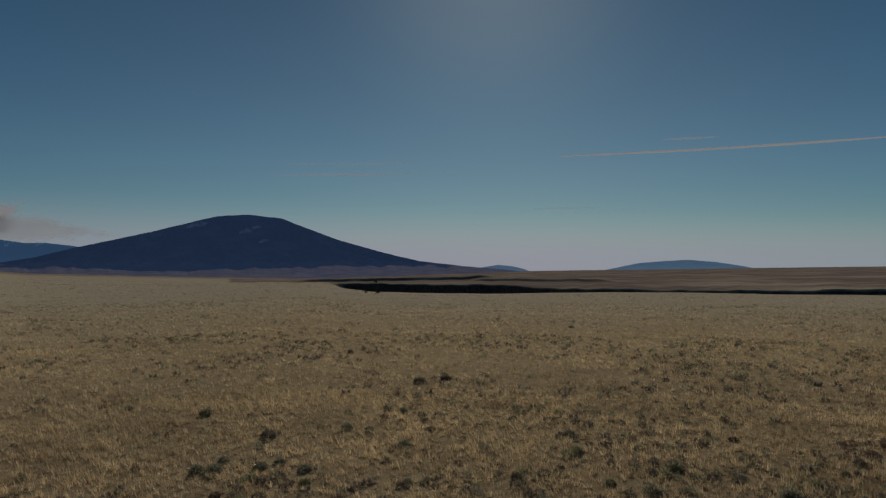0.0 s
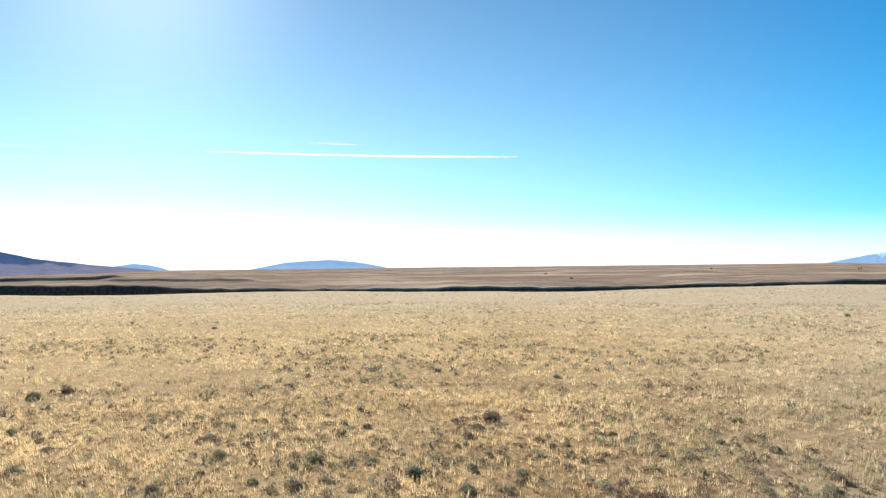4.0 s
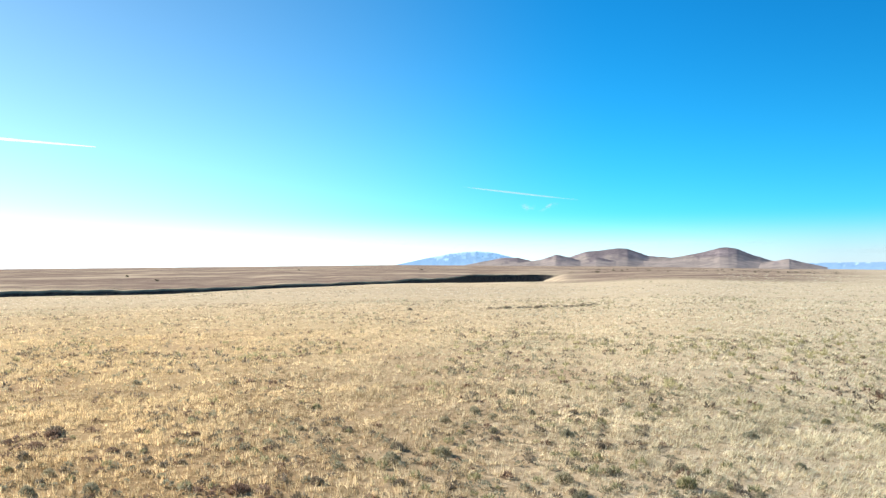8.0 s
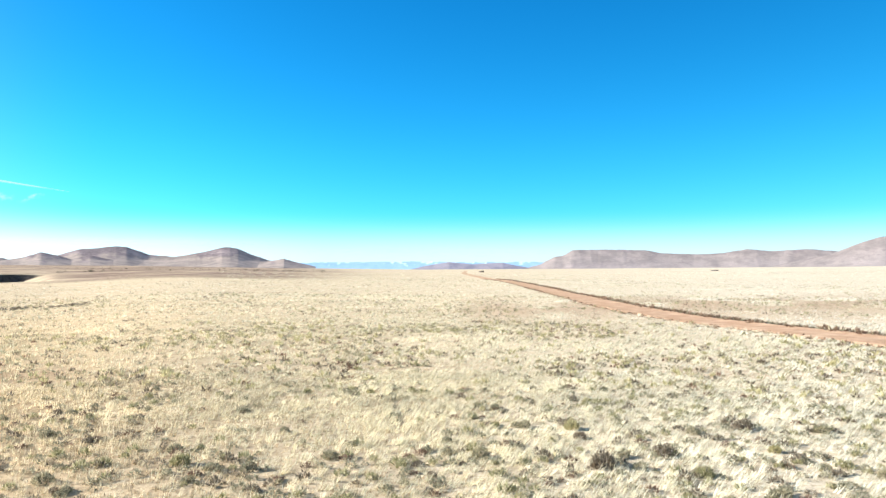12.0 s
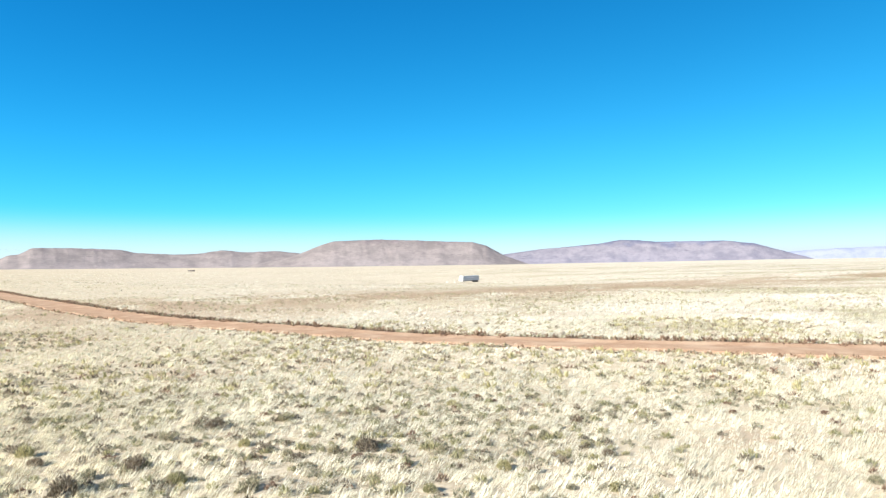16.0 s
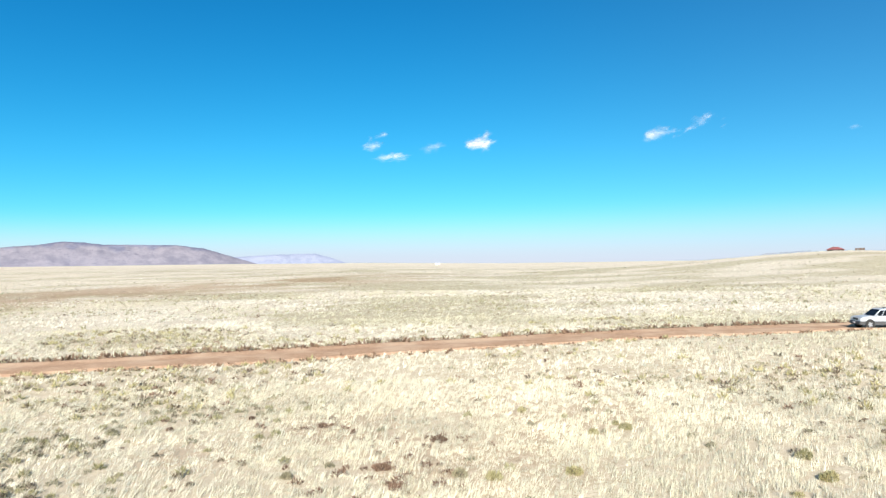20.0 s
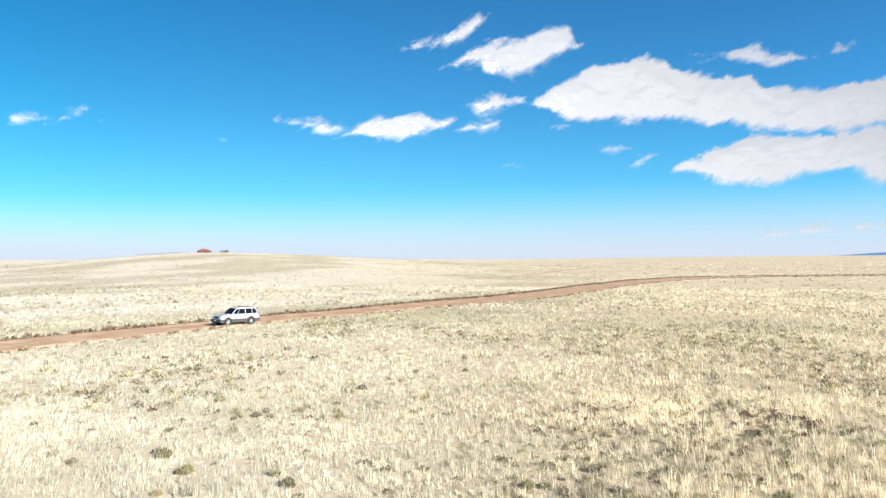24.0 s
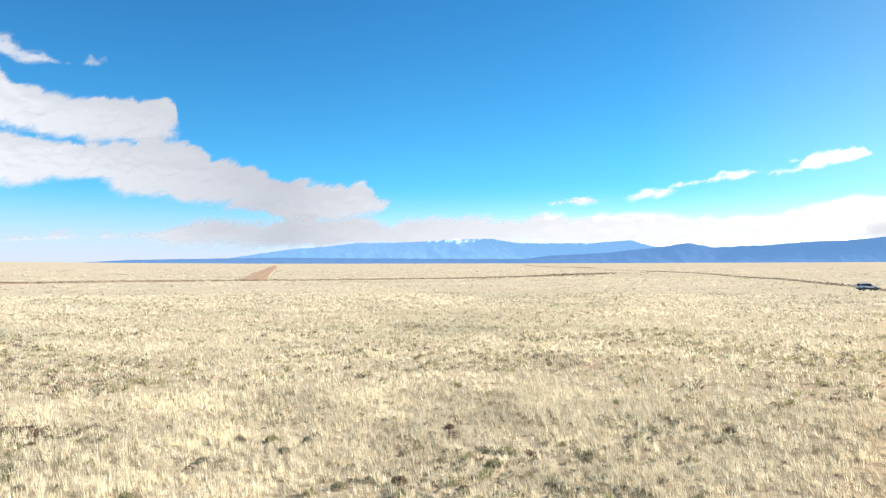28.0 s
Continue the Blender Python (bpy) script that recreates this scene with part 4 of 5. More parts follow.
def bush_points(rng, leaves, flat=0.75, spiky=0.0, leaf=1.0):
    """Leaf triangles of one bush of unit radius: sprays over a lumpy, rounded mound."""
    out = rng.normal(0, 1, (leaves, 3))
    out[:, 2] = np.abs(out[:, 2]) * 0.9
    out /= np.linalg.norm(out, axis=1)[:, None]
    knobs = rng.normal(0, 1, (6, 3))
    knobs[:, 2] = np.abs(knobs[:, 2])
    knobs /= np.linalg.norm(knobs, axis=1)[:, None]
    lump = 0.78 + 0.34 * ease(0.55, 1.0, (out @ knobs.T).max(1))[:, None]
    p = out * 0.66 * lump * rng.uniform(0.35, 1, (leaves, 1)) ** 0.4
    p[:, 2] = p[:, 2] * flat * 0.95 + 0.02
    d = out + rng.normal(0, 0.35, (leaves, 3)) + np.array([0, 0, 0.35 + 0.7 * spiky])
    d /= np.linalg.norm(d, axis=1)[:, None]
    side = np.cross(d, rng.normal(0, 1, (leaves, 3)))
    side /= np.linalg.norm(side, axis=1)[:, None] + 1e-6
    size = rng.uniform(0.10, 0.22, (leaves, 1)) * leaf
    return np.stack([p - side * size * 0.45, p + side * size * 0.45, p + d * size * (1.5 + spiky)], 1)


def tri_mesh(name, tris, mat):
    v = tris.reshape(-1, 3)
    me = bpy.data.meshes.new(name)
    me.vertices.add(len(v))
    me.vertices.foreach_set("co", v.astype(np.float32).ravel())
    me.loops.add(len(v))
    me.loops.foreach_set("vertex_index", np.arange(len(v), dtype=np.int32))
    me.polygons.add(len(v) // 3)
    me.polygons.foreach_set("loop_start", np.arange(0, len(v), 3, dtype=np.int32))
    me.materials.append(mat)
    me.update(calc_edges=True)
    return me


def part(name, bm, mat, parent, label=""):
    me = bpy.data.meshes.new(name)
    bm.to_mesh(me)
    bm.free()
    me.materials.append(mat)
    ob = new(name, me)
    ob.parent = parent
    return tagged(ob, label) if label else ob


def twig_bm(rng, n=7):
    bm = bmesh.new()
    for i in range(n):
        a, out = rng.uniform(0, 6.28), rng.uniform(0.25, 0.8)
        tip = Vector((math.cos(a) * out, math.sin(a) * out, rng.uniform(0.35, 0.75)))
        side = Vector((-math.sin(a), math.cos(a), 0)) * 0.04
        up = Vector((0, 0, 0.04))
        base = [bm.verts.new(q) for q in (side, up, -side)]
        top = [bm.verts.new(tip + q * 0.3) for q in (side, up, -side)]
        for k in range(3):
            bm.faces.new((base[k], base[(k + 1) % 3], top[(k + 1) % 3], top[k]))
    return bm


KINDS = {
    "s": ("sagebrush", "grey-green sagebrush bush on dry grass", M_SAGE, 1.0, 0.0),
    "g": ("rabbitbrush", "yellow-green spiky rabbitbrush on dry grass", M_GREEN, 1.0, 0.9),
    "k": ("dead_bush", "dark dead bush on dry grass", M_DARK, 1.0, 0.3),
    "w": ("roadside_weed", "red-brown dry weed beside the road", M_WEED, 0.8, 0.2),
    "r": ("tumbleweed", "low russet dry weed on bare earth", M_RUSSET, 0.75, 0.2),
}
BUSH = {}
for key, (name, label, mat, flat, spiky) in KINDS.items():
    if key == "w":
        continue
    BUSH[key] = []
    for v in range(4):
        rng = np.random.default_rng(100 + v + 10 * ord(key))
        root = new(name)
        part("stems", twig_bm(rng), M_TWIG, root)
        leaf = new("foliage", tri_mesh("foliage", bush_points(rng, 520, flat, spiky + 0.5, 0.52), mat))
        leaf.parent = root
        tagged(root, label, "bush", "bushes of the plain")
        BUSH[key].append([root, 0])


def plant(key, x, y, size, turn):
    entry = BUSH[key][int(turn * 7) % 4]
    z = float(land(x, y))
    m = pose(x, y, z - 0.02 * size, 0, 0, math.degrees(turn))
    root = entry[0]
    if entry[1] == 0:
        ob = root
        ob.matrix_basis = m
    else:
        ob = copy_thing(root, m)
    ob.scale = (size, size, size * (0.8 + 0.4 * ((turn * 13) % 1)))
    entry[1] += 1


turner = random.Random(3)
for key, spots, lo, hi in (("k", DEAD, 0.45, 0.62), ("s", SAGE_NORTH + SAGE_EAST + SAGE_SOUTH + SAGE_WEST, 0.26, 0.46), ("g", GREENS, 0.26, 0.44), ("r", RUSSETS, 0.3, 0.5)):
    for x, y in spots:
        plant(key, x, y, turner.uniform(lo, hi), turner.uniform(0, 6.28))


# bushes near the eye, one by one
x, y = NEAR_BUSH[:260].T
rest_x, rest_y = NEAR_BUSH[260:].T
for px, py, k in zip(x, y, choose(x, y)):
    plant("sgkr"[k], float(px), float(py), turner.uniform(0.16, 0.34), turner.uniform(0, 6.28))


def bush_stuff(name, label, x, y, size, key, leaves):
    mat, flat, spiky = KINDS[key][2:]
    if not len(x):
        return
    n = len(x)
    leaf = min(2.3, 9.3 / math.sqrt(leaves))
    forms = [bush_points(np.random.default_rng(500 + i), leaves, flat, spiky, leaf) for i in range(6)]
    z = land(x, y)
    a = RNG.uniform(0, 6.28, n)
    tri = np.stack(forms)[RNG.integers(0, 6, n)] * size[:, None, None, None]
    c, s = np.cos(a)[:, None, None], np.sin(a)[:, None, None]
    tri = np.stack([tri[..., 0] * c - tri[..., 1] * s, tri[..., 0] * s + tri[..., 1] * c, tri[..., 2]], -1)
    tri = tri + np.stack([x, y, z], -1)[:, None, None, :]
    tagged(new(name, tri_mesh(name, tri, mat)), label, "bush", kind="stuff")


kind = choose(rest_x, rest_y)
for i, key in enumerate("sgkr"):
    m = kind == i
    bush_stuff(KINDS[key][0], "scattered " + KINDS[key][1].split(" on ")[0] + " over the plain", rest_x[m], rest_y[m], RNG.uniform(0.14, 0.31, m.sum()), key, 56)

for x, y, leaves, lo, hi in RINGS:
    kind = choose(x, y)
    for i, key in enumerate("sgkr"):
        m = kind == i
        bush_stuff(KINDS[key][0], "scattered " + KINDS[key][1].split(" on ")[0] + " over the plain", x[m], y[m], RNG.uniform(lo, hi, m.sum()), key, leaves)

# weeds heaped along the far side of the road, thinner along the near side
near_road = road_line[(np.hypot(road_line[:, 0], road_line[:, 1]) < 420)]
near_side = road_side[(np.hypot(road_line[:, 0], road_line[:, 1]) < 420)]
out = np.sign((near_side * near_road).sum(1))[:, None] * near_side
for offset, chance, lo, hi, key in ((3.3, 1.7, 0.3, 0.62, "w"), (3.7, 1.0, 0.22, 0.46, "s"), (-3.4, 0.9, 0.16, 0.34, "w"), (3.7, 0.45, 0.2, 0.42, "k")):
    paz = compass(near_road[:, 0], near_road[:, 1])
    grow = 1.5 * ease(222, 236, paz) * (1 - ease(256, 268, paz))
    p = np.repeat(near_road + out * (offset + np.sign(offset) * grow)[:, None], 4, 0) + RNG.normal(0, 0.45, (len(near_road) * 4, 2))
    keep = (RNG.random(len(p)) < chance * (0.35 + fbm(p[:, 0] / 5, p[:, 1] / 5, 3, 87))) & off_road(p[:, 0], p[:, 1], 2.9)
    p = p[keep]
    bush_stuff("roadside_weeds", "dry weeds heaped along the dirt road", p[:, 0], p[:, 1], RNG.uniform(lo, hi, len(p)), key, 15)

# low mats of dry weed round the russet clumps
mats = np.repeat(np.array(RUSSETS), 14, 0)
mats = mats + RNG.normal(0, 1.0, mats.shape) * (1.5, 0.8)
bush_stuff("tumbleweed", "low brown mats of dry weed", mats[:, 0], mats[:, 1], RNG.uniform(0.12, 0.3, len(mats)), "r", 40)

# brush along the far tracks
for pts, wide, many in (([(-251, -72), (-287, 28), (-332, 129), (-386, 208)], 1.2, 3), ([(-100, 133), (-138, 153), (-215, 195), (-297, 234), (-489, 302)], 0.8, 3), ([(-352, 168), (-372, 190), (-398, 222)], 9, 12), ([(-300, 95), (-322, 128), (-340, 160)], 4, 2)):
    p = np.repeat(spline(pts, 2.0), many, 0)
    p = p + RNG.normal(0, wide, p.shape)
    bush_stuff("dead_bush", "dark brush along a far track", p[:, 0], p[:, 1], RNG.uniform(0.3, 0.7, len(p)), "k", 9)

# a dark row of bushes across the eastern grass
k = np.linspace(0, 1, 60)
px, py = 112 + 18 * k + RNG.normal(0, 1.2, 60), 53 - 13 * k + RNG.normal(0, 1.2, 60)
bush_stuff("dead_bush", "row of dark dead brush in the grass", px, py, RNG.uniform(0.25, 0.6, 60), "k", 50)


# junipers beyond the gorge
def juniper_tris(rng, n=170):
    lumps = rng.normal(0, 0.5, (9, 3)) * (1, 1, 0.5) + (0, 0, 0.75)
    p = lumps[rng.integers(0, 9, n)] + rng.normal(0, 0.2, (n, 3))
    p[:, 2] = np.clip(p[:, 2], 0.15, 1.7)
    d = rng.normal(0, 1, (n, 3)) + (0, 0, 0.5)
    d /= np.linalg.norm(d, axis=1)[:, None]
    side = np.cross(d, rng.normal(0, 1, (n, 3)))
    side /= np.linalg.norm(side, axis=1)[:, None]
    return np.stack([p - side * 0.12, p + side * 0.12, p + d * 0.3], 1)


def trunk_bm():
    bm = bmesh.new()
    for i in range(3):
        a = i * 2.1
        tip = Matrix.Translation((math.cos(a) * 0.16, math.sin(a) * 0.16, 0.35)) @ Matrix.Rotation(0.5, 4, Vector((-math.sin(a), math.cos(a), 0)))
        bmesh.ops.create_cone(bm, cap_ends=True, segments=6, radius1=0.09, radius2=0.03, depth=0.8, matrix=tip)
    return bm


TREES = [(481, 641, 1.5), (342, 424, 1.3), (857, 736, 1.6), (879, 527, 1.7), (828, 252, 1.5), (-25.9, 266, 0.75), (-21.5, 268, 0.7), (-45, 536, 1.5)]
tree_rng = np.random.default_rng(31)
for i, (tx, ty, size) in enumerate(TREES):
    root = new("juniper_tree")
    part("trunk", trunk_bm(), M_TWIG, root)
    crown = new("crown", tri_mesh("crown", juniper_tris(tree_rng), M_JUNIPER))
    crown.parent = root
    root.matrix_basis = pose(tx, ty, float(land(tx, ty)) - 0.1, 0, 0, i * 77)
    root.scale = (size, size, size)
    tagged(root, "small dark juniper tree on the open plain", "tree", "junipers of the plain")

# far junipers and lava rocks below the eastern hills
n = 150
a = np.radians(np.concatenate([RNG.uniform(71, 90, 110), RNG.uniform(86, 91, 40)]))
d = RNG.uniform(800, 1500, n)
fx, fy = d * np.sin(a), d * np.cos(a)
tri = np.concatenate([juniper_tris(np.random.default_rng(900 + i), 26) * RNG.uniform(0.9, 2.2) * np.array([RNG.uniform(1, 2.6), 1, 0.8]) + np.array([fx[i], fy[i], float(land(fx[i], fy[i])) - 0.2]) for i in range(n)])
tagged(new("juniper_woods", tri_mesh("juniper_woods", tri, M_JUNIPER)), "scattered dark junipers below the far hills", "trees", kind="stuff")


# ---- vehicles and buildings ----
def plain(name, color, rough=0.5, metal=0.0, dirt=0.0, spec=0.5):
    def build(t, b):
        c = color
        if dirt:
            c = blend(t, band(t, tex_noise(t, 1.7, 5, 0.65), 0.45, 0.75), color, tuple(0.45 * v + 0.55 * d for v, d in zip(color, (0.36, 0.26, 0.18))))
            c = blend(t, dirt, color, c)
            t.links.new(c, b.inputs["Base Color"])
        else:
            b.inputs["Base Color"].default_value = (*color, 1)
        b.inputs["Metallic"].default_value = metal
        b.inputs["Specular IOR Level"].default_value = spec
    return material(name, build, rough)


M_SILVER = plain("dusty silver paint", (0.50, 0.515, 0.54), 0.38, 0.25, 0.2)
M_CLAD = plain("grey plastic cladding", (0.06, 0.06, 0.062), 0.6, 0, 0.12)
M_GLASS = plain("dark tinted glass", (0.008, 0.009, 0.011), 0.12, 0, 0, 0.3)
M_TYRE = plain("dusty rubber tyre", (0.022, 0.021, 0.02), 0.85, 0, 0.15)
M_ALLOY = plain("alloy wheel", (0.30, 0.30, 0.31), 0.5, 0.3)
M_BLACK = plain("black trim", (0.02, 0.02, 0.02), 0.5)
M_LAMP = plain("clear lamp lens", (0.75, 0.77, 0.78), 0.1)
M_RED = plain("red lamp lens", (0.35, 0.02, 0.02), 0.15)
# grey puts the shade on the trailer's white sides into the paint
M_SHADED_SIDE = plain("white sheet side greyed as shade", (0.46, 0.47, 0.50), 0.5, 0, 0.2)
M_WHITE = plain("weathered white panel", (0.78, 0.78, 0.77), 0.5, 0, 0.2)
M_STEEL = plain("worn steel", (0.14, 0.13, 0.13), 0.6, 0.4, 0.4)
M_ROOF = plain("red metal roof", (0.26, 0.085, 0.08), 0.5, 0, 0.3)
M_WALL = plain("brown timber wall", (0.10, 0.07, 0.055), 0.8, 0, 0.2)
M_MAUVE = plain("mauve grey paint", (0.72, 0.71, 0.76), 0.35, 0.2, 0.3)


def box_bm(sx, sy, sz, at=(0, 0, 0), bevel=0.02, turn=None):
    bm = bmesh.new()
    bmesh.ops.create_cube(bm, size=1)
    bmesh.ops.scale(bm, vec=(sx, sy, sz), verts=bm.verts)
    if bevel:
        bmesh.ops.bevel(bm, geom=bm.edges[:], offset=bevel, segments=2, affect="EDGES")
    bmesh.ops.transform(bm, matrix=Matrix.Translation(at) @ (turn or Matrix.Identity(4)), verts=bm.verts)
    return bm


def loft_bm(profile, widths, bevel=0.05):
    """A body from its side outline (x, z), with the half width at each corner."""
    bm = bmesh.new()
    left = [bm.verts.new((x, w, z)) for (x, z), w in zip(profile, widths)]
    right = [bm.verts.new((x, -w, z)) for (x, z), w in zip(profile, widths)]
    bm.faces.new(left)
    bm.faces.new(right[::-1])
    n = len(profile)
    for i in range(n):
        bm.faces.new((left[i], right[i], right[(i + 1) % n], left[(i + 1) % n]))
    bmesh.ops.recalc_face_normals(bm, faces=bm.faces)
    if bevel:
        edges = [e for e in bm.edges if abs(e.verts[0].co.y - e.verts[1].co.y) < 0.4]
        bmesh.ops.bevel(bm, geom=edges, offset=bevel, segments=2, affect="EDGES")
    bmesh.ops.recalc_face_normals(bm, faces=bm.faces)
    return bm


def panel_bm(corners, thick=0.015):
    """A flat pane through corners, with thickness along its normal."""
    bm = bmesh.new()
    p = [Vector(c) for c in corners]
    n = (p[1] - p[0]).cross(p[2] - p[0]).normalized() * thick
    a = [bm.verts.new(q) for q in p]
    b = [bm.verts.new(q + n) for q in p]
    bm.faces.new(a[::-1])
    bm.faces.new(b)
    for i in range(len(p)):
        bm.faces.new((a[i], a[(i + 1) % len(p)], b[(i + 1) % len(p)], b[i]))
    bmesh.ops.recalc_face_normals(bm, faces=bm.faces)
    return bm


def tube_bm(path, radius, seg=6):
    bm = bmesh.new()
    pts = [Vector(p) for p in path]
    for a, b in zip(pts, pts[1:]):
        m = Matrix.Translation((a + b) / 2) @ (b - a).to_track_quat("Z", "Y").to_matrix().to_4x4()
        bmesh.ops.create_cone(bm, cap_ends=True, segments=seg, radius1=radius, radius2=radius, depth=(b - a).length + radius, matrix=m)
    return bm


def wheel_parts(parent, x, y, radius=0.37, width=0.24):
    side = 1 if y > 0 else -1
    lie = Matrix.Rotation(radians(90), 4, "X")
    bm = bmesh.new()
    rows = [(radius * 0.62, -width / 2), (radius * 0.93, -width / 2), (radius, -width * 0.32), (radius, width * 0.32), (radius * 0.93, width / 2), (radius * 0.62, width / 2)]
    seg = 28
    rings = [[bm.verts.new((r * math.cos(2 * math.pi * k / seg), o, r * math.sin(2 * math.pi * k / seg))) for k in range(seg)] for r, o in rows]
    for i in range(len(rows)):
        for k in range(seg):
            a, b = rings[i], rings[(i + 1) % len(rows)]
            bm.faces.new((a[k], a[(k + 1) % seg], b[(k + 1) % seg], b[k]))
    bmesh.ops.recalc_face_normals(bm, faces=bm.faces)
    bmesh.ops.translate(bm, vec=(x, y, radius), verts=bm.verts)
    tyre = part("wheel", bm, M_TYRE, parent)
    bm = bmesh.new()
    bmesh.ops.create_cone(bm, cap_ends=True, segments=24, radius1=radius * 0.64, radius2=radius * 0.64, depth=width * 0.5, matrix=Matrix.Translation((x, y - side * 0.01, radius)) @ lie)
    part("brake_disc", bm, M_BLACK, tyre)
    bm = bmesh.new()
    for k in range(5):
        a = 2 * math.pi * k / 5
        m = Matrix.Translation((x, y + side * width * 0.36, radius)) @ Matrix.Rotation(a, 4, "Y") @ Matrix.Translation((radius * 0.33, 0, 0))
        b2 = bmesh.ops.create_cube(bm, size=1, matrix=m @ Matrix.Diagonal((radius * 0.56, 0.03, 0.11, 1)))
    bmesh.ops.create_cone(bm, cap_ends=True, segments=12, radius1=0.075, radius2=0.06, depth=0.05, matrix=Matrix.Translation((x, y + side * width * 0.38, radius)) @ lie)
    part("rim", bm, M_ALLOY, tyre, "five-spoke alloy rim")


def suv(name, label, paint_mat, lower_mat):
    """A boxy four-door estate car, nose towards +x, standing on z = 0."""
    root = new(name)
    L, W = 2.3, 0.9
    body = [(-2.24, 0.62), (-2.28, 0.95), (-2.2, 1.08), (0.86, 1.08), (2.02, 0.98), (2.2, 0.88), (2.24, 0.62), (1.95, 0.60), (-1.9, 0.60)]
    part("body", loft_bm(body, [W] * 9, 0.05), paint_mat, root)
    cabin = [(-2.16, 1.06), (-1.98, 1.62), (-1.75, 1.71), (0.02, 1.72), (0.28, 1.66), (1.0, 1.06)]
    part("cabin", loft_bm(cabin, [0.86, 0.70, 0.66, 0.66, 0.67, 0.84], 0.04), paint_mat, root)
    low = [(-2.27, 0.34), (-2.3, 0.64), (2.26, 0.64), (2.27, 0.42), (2.1, 0.3), (-2.1, 0.3)]
    part("cladding", loft_bm(low, [0.9, 0.915, 0.915, 0.9, 0.88, 0.88], 0.04), lower_mat, root, "grey plastic lower cladding")
    for s in (1, -1):
        def at(x, z, lift=0.012):
            k = (z - 1.06) / (1.66 - 1.06)
            return (x, s * (0.855 + (0.672 - 0.855) * k + lift), z)
        for a, b, c, d in (((0.36, 1.12), (0.80, 1.12), (0.26, 1.58), (0.02, 1.60)), ((-0.62, 1.12), (0.28, 1.12), (-0.06, 1.60), (-0.62, 1.60)), ((-1.42, 1.12), (-0.70, 1.12), (-0.70, 1.60), (-1.42, 1.60)), ((-2.02, 1.14), (-1.50, 1.12), (-1.50, 1.60), (-1.86, 1.58))):
            if a[0] == 0.36:
                continue
            q = [at(*a), at(*b), at(*c), at(*d)]
            part("side_window", panel_bm(q if s < 0 else q[::-1], 0.012), M_GLASS, root)
        q = [at(0.32, 1.12), at(0.86, 1.12), at(0.34, 1.56), at(0.0, 1.6)]
        part("side_window", panel_bm(q if s < 0 else q[::-1], 0.012), M_GLASS, root)
        part("mirror", box_bm(0.14, 0.2, 0.14, (0.82, s * 0.98, 1.16), 0.03), paint_mat, root)
        for hx in (-0.5, -1.32):
            part("door_handle", box_bm(0.18, 0.04, 0.04, (hx, s * 0.915, 0.98), 0.01), M_BLACK, root)
        for sx in (0.34, -0.66, -1.5):
            part("door_seam", box_bm(0.012, 0.012, 0.42, (sx, s * 0.9, 0.84), 0.0), M_BLACK, root)
        part("headlight", box_bm(0.12, 0.36, 0.17, (2.17, s * 0.62, 0.82), 0.03), M_LAMP, root, "clear headlight")
        part("tail_light", box_bm(0.1, 0.16, 0.42, (-2.22, s * 0.80, 0.98), 0.03), M_RED, root, "red tail light")
        part("roof_rail", tube_bm([(-1.7, s * 0.56, 1.70), (-1.6, s * 0.56, 1.78), (-0.1, s * 0.56, 1.79), (0.05, s * 0.56, 1.70)], 0.02), M_BLACK, root)
        for wx in (1.4, -1.29):
            bm = bmesh.new()
            bmesh.ops.create_cone(bm, cap_ends=True, segments=28, radius1=0.45, radius2=0.45, depth=0.06, matrix=Matrix.Translation((wx, s * 0.895, 0.40)) @ Matrix.Rotation(radians(90), 4, "X"))
            part("wheel_arch", bm, M_BLACK, root, "black wheel arch")
            wheel_parts(root, wx, s * 0.84)
    part("windscreen", panel_bm([(0.98, -0.76, 1.10), (0.98, 0.76, 1.10), (0.34, 0.62, 1.64), (0.34, -0.62, 1.64)], 0.015), M_GLASS, root)
    part("rear_window", panel_bm([(-2.165, 0.7, 1.12), (-2.165, -0.7, 1.12), (-2.01, -0.6, 1.6), (-2.01, 0.6, 1.6)], 0.015), M_GLASS, root)
    part("bonnet", box_bm(1.05, 1.5, 0.05, (1.48, 0, 1.045), 0.02, Matrix.Rotation(radians(5), 4, "Y")), paint_mat, root)
    part("grille", box_bm(0.06, 0.8, 0.2, (2.22, 0, 0.82), 0.02), M_BLACK, root, "black slotted grille")
    part("front_bumper", box_bm(0.22, 1.78, 0.26, (2.24, 0, 0.5), 0.06), lower_mat, root)
    part("rear_bumper", box_bm(0.2, 1.78, 0.26, (-2.3, 0, 0.52), 0.06), lower_mat, root)
    part("number_plate", box_bm(0.02, 0.36, 0.12, (2.36, 0, 0.52), 0.0), M_WHITE, root)
    for cx in (-1.3, -0.4):
        part("roof_bar", tube_bm([(cx, -0.56, 1.79), (cx, 0.56, 1.79)], 0.018), M_BLACK, root)
    return tagged(root, label, "car")


def stand(ob, x, y, heading, length, lift=0.0):
    """Set a thing on the slope at (x, y), its nose to the bearing."""
    d = bearing(heading)
    f, b = (float(land(x + k * d.x * length / 2, y + k * d.y * length / 2)) for k in (1, -1))
    side = Vector((d.y, -d.x, 0))
    r, l = (float(land(x + k * side.x, y + k * side.y)) for k in (1, -1))
    tilt, lean = math.degrees(math.atan2(f - b, length)), math.degrees(math.atan2(l - r, 2))
    ob.matrix_basis = Matrix.Translation((x, y, (f + b) / 2 + lift)) @ Matrix.Rotation(radians(90 - heading), 4, "Z") @ Matrix.Rotation(radians(-tilt), 4, "Y") @ Matrix.Rotation(radians(lean), 4, "X")


car = suv("parked_car", "silver estate car with grey cladding parked on dirt road", M_SILVER, M_CLAD)
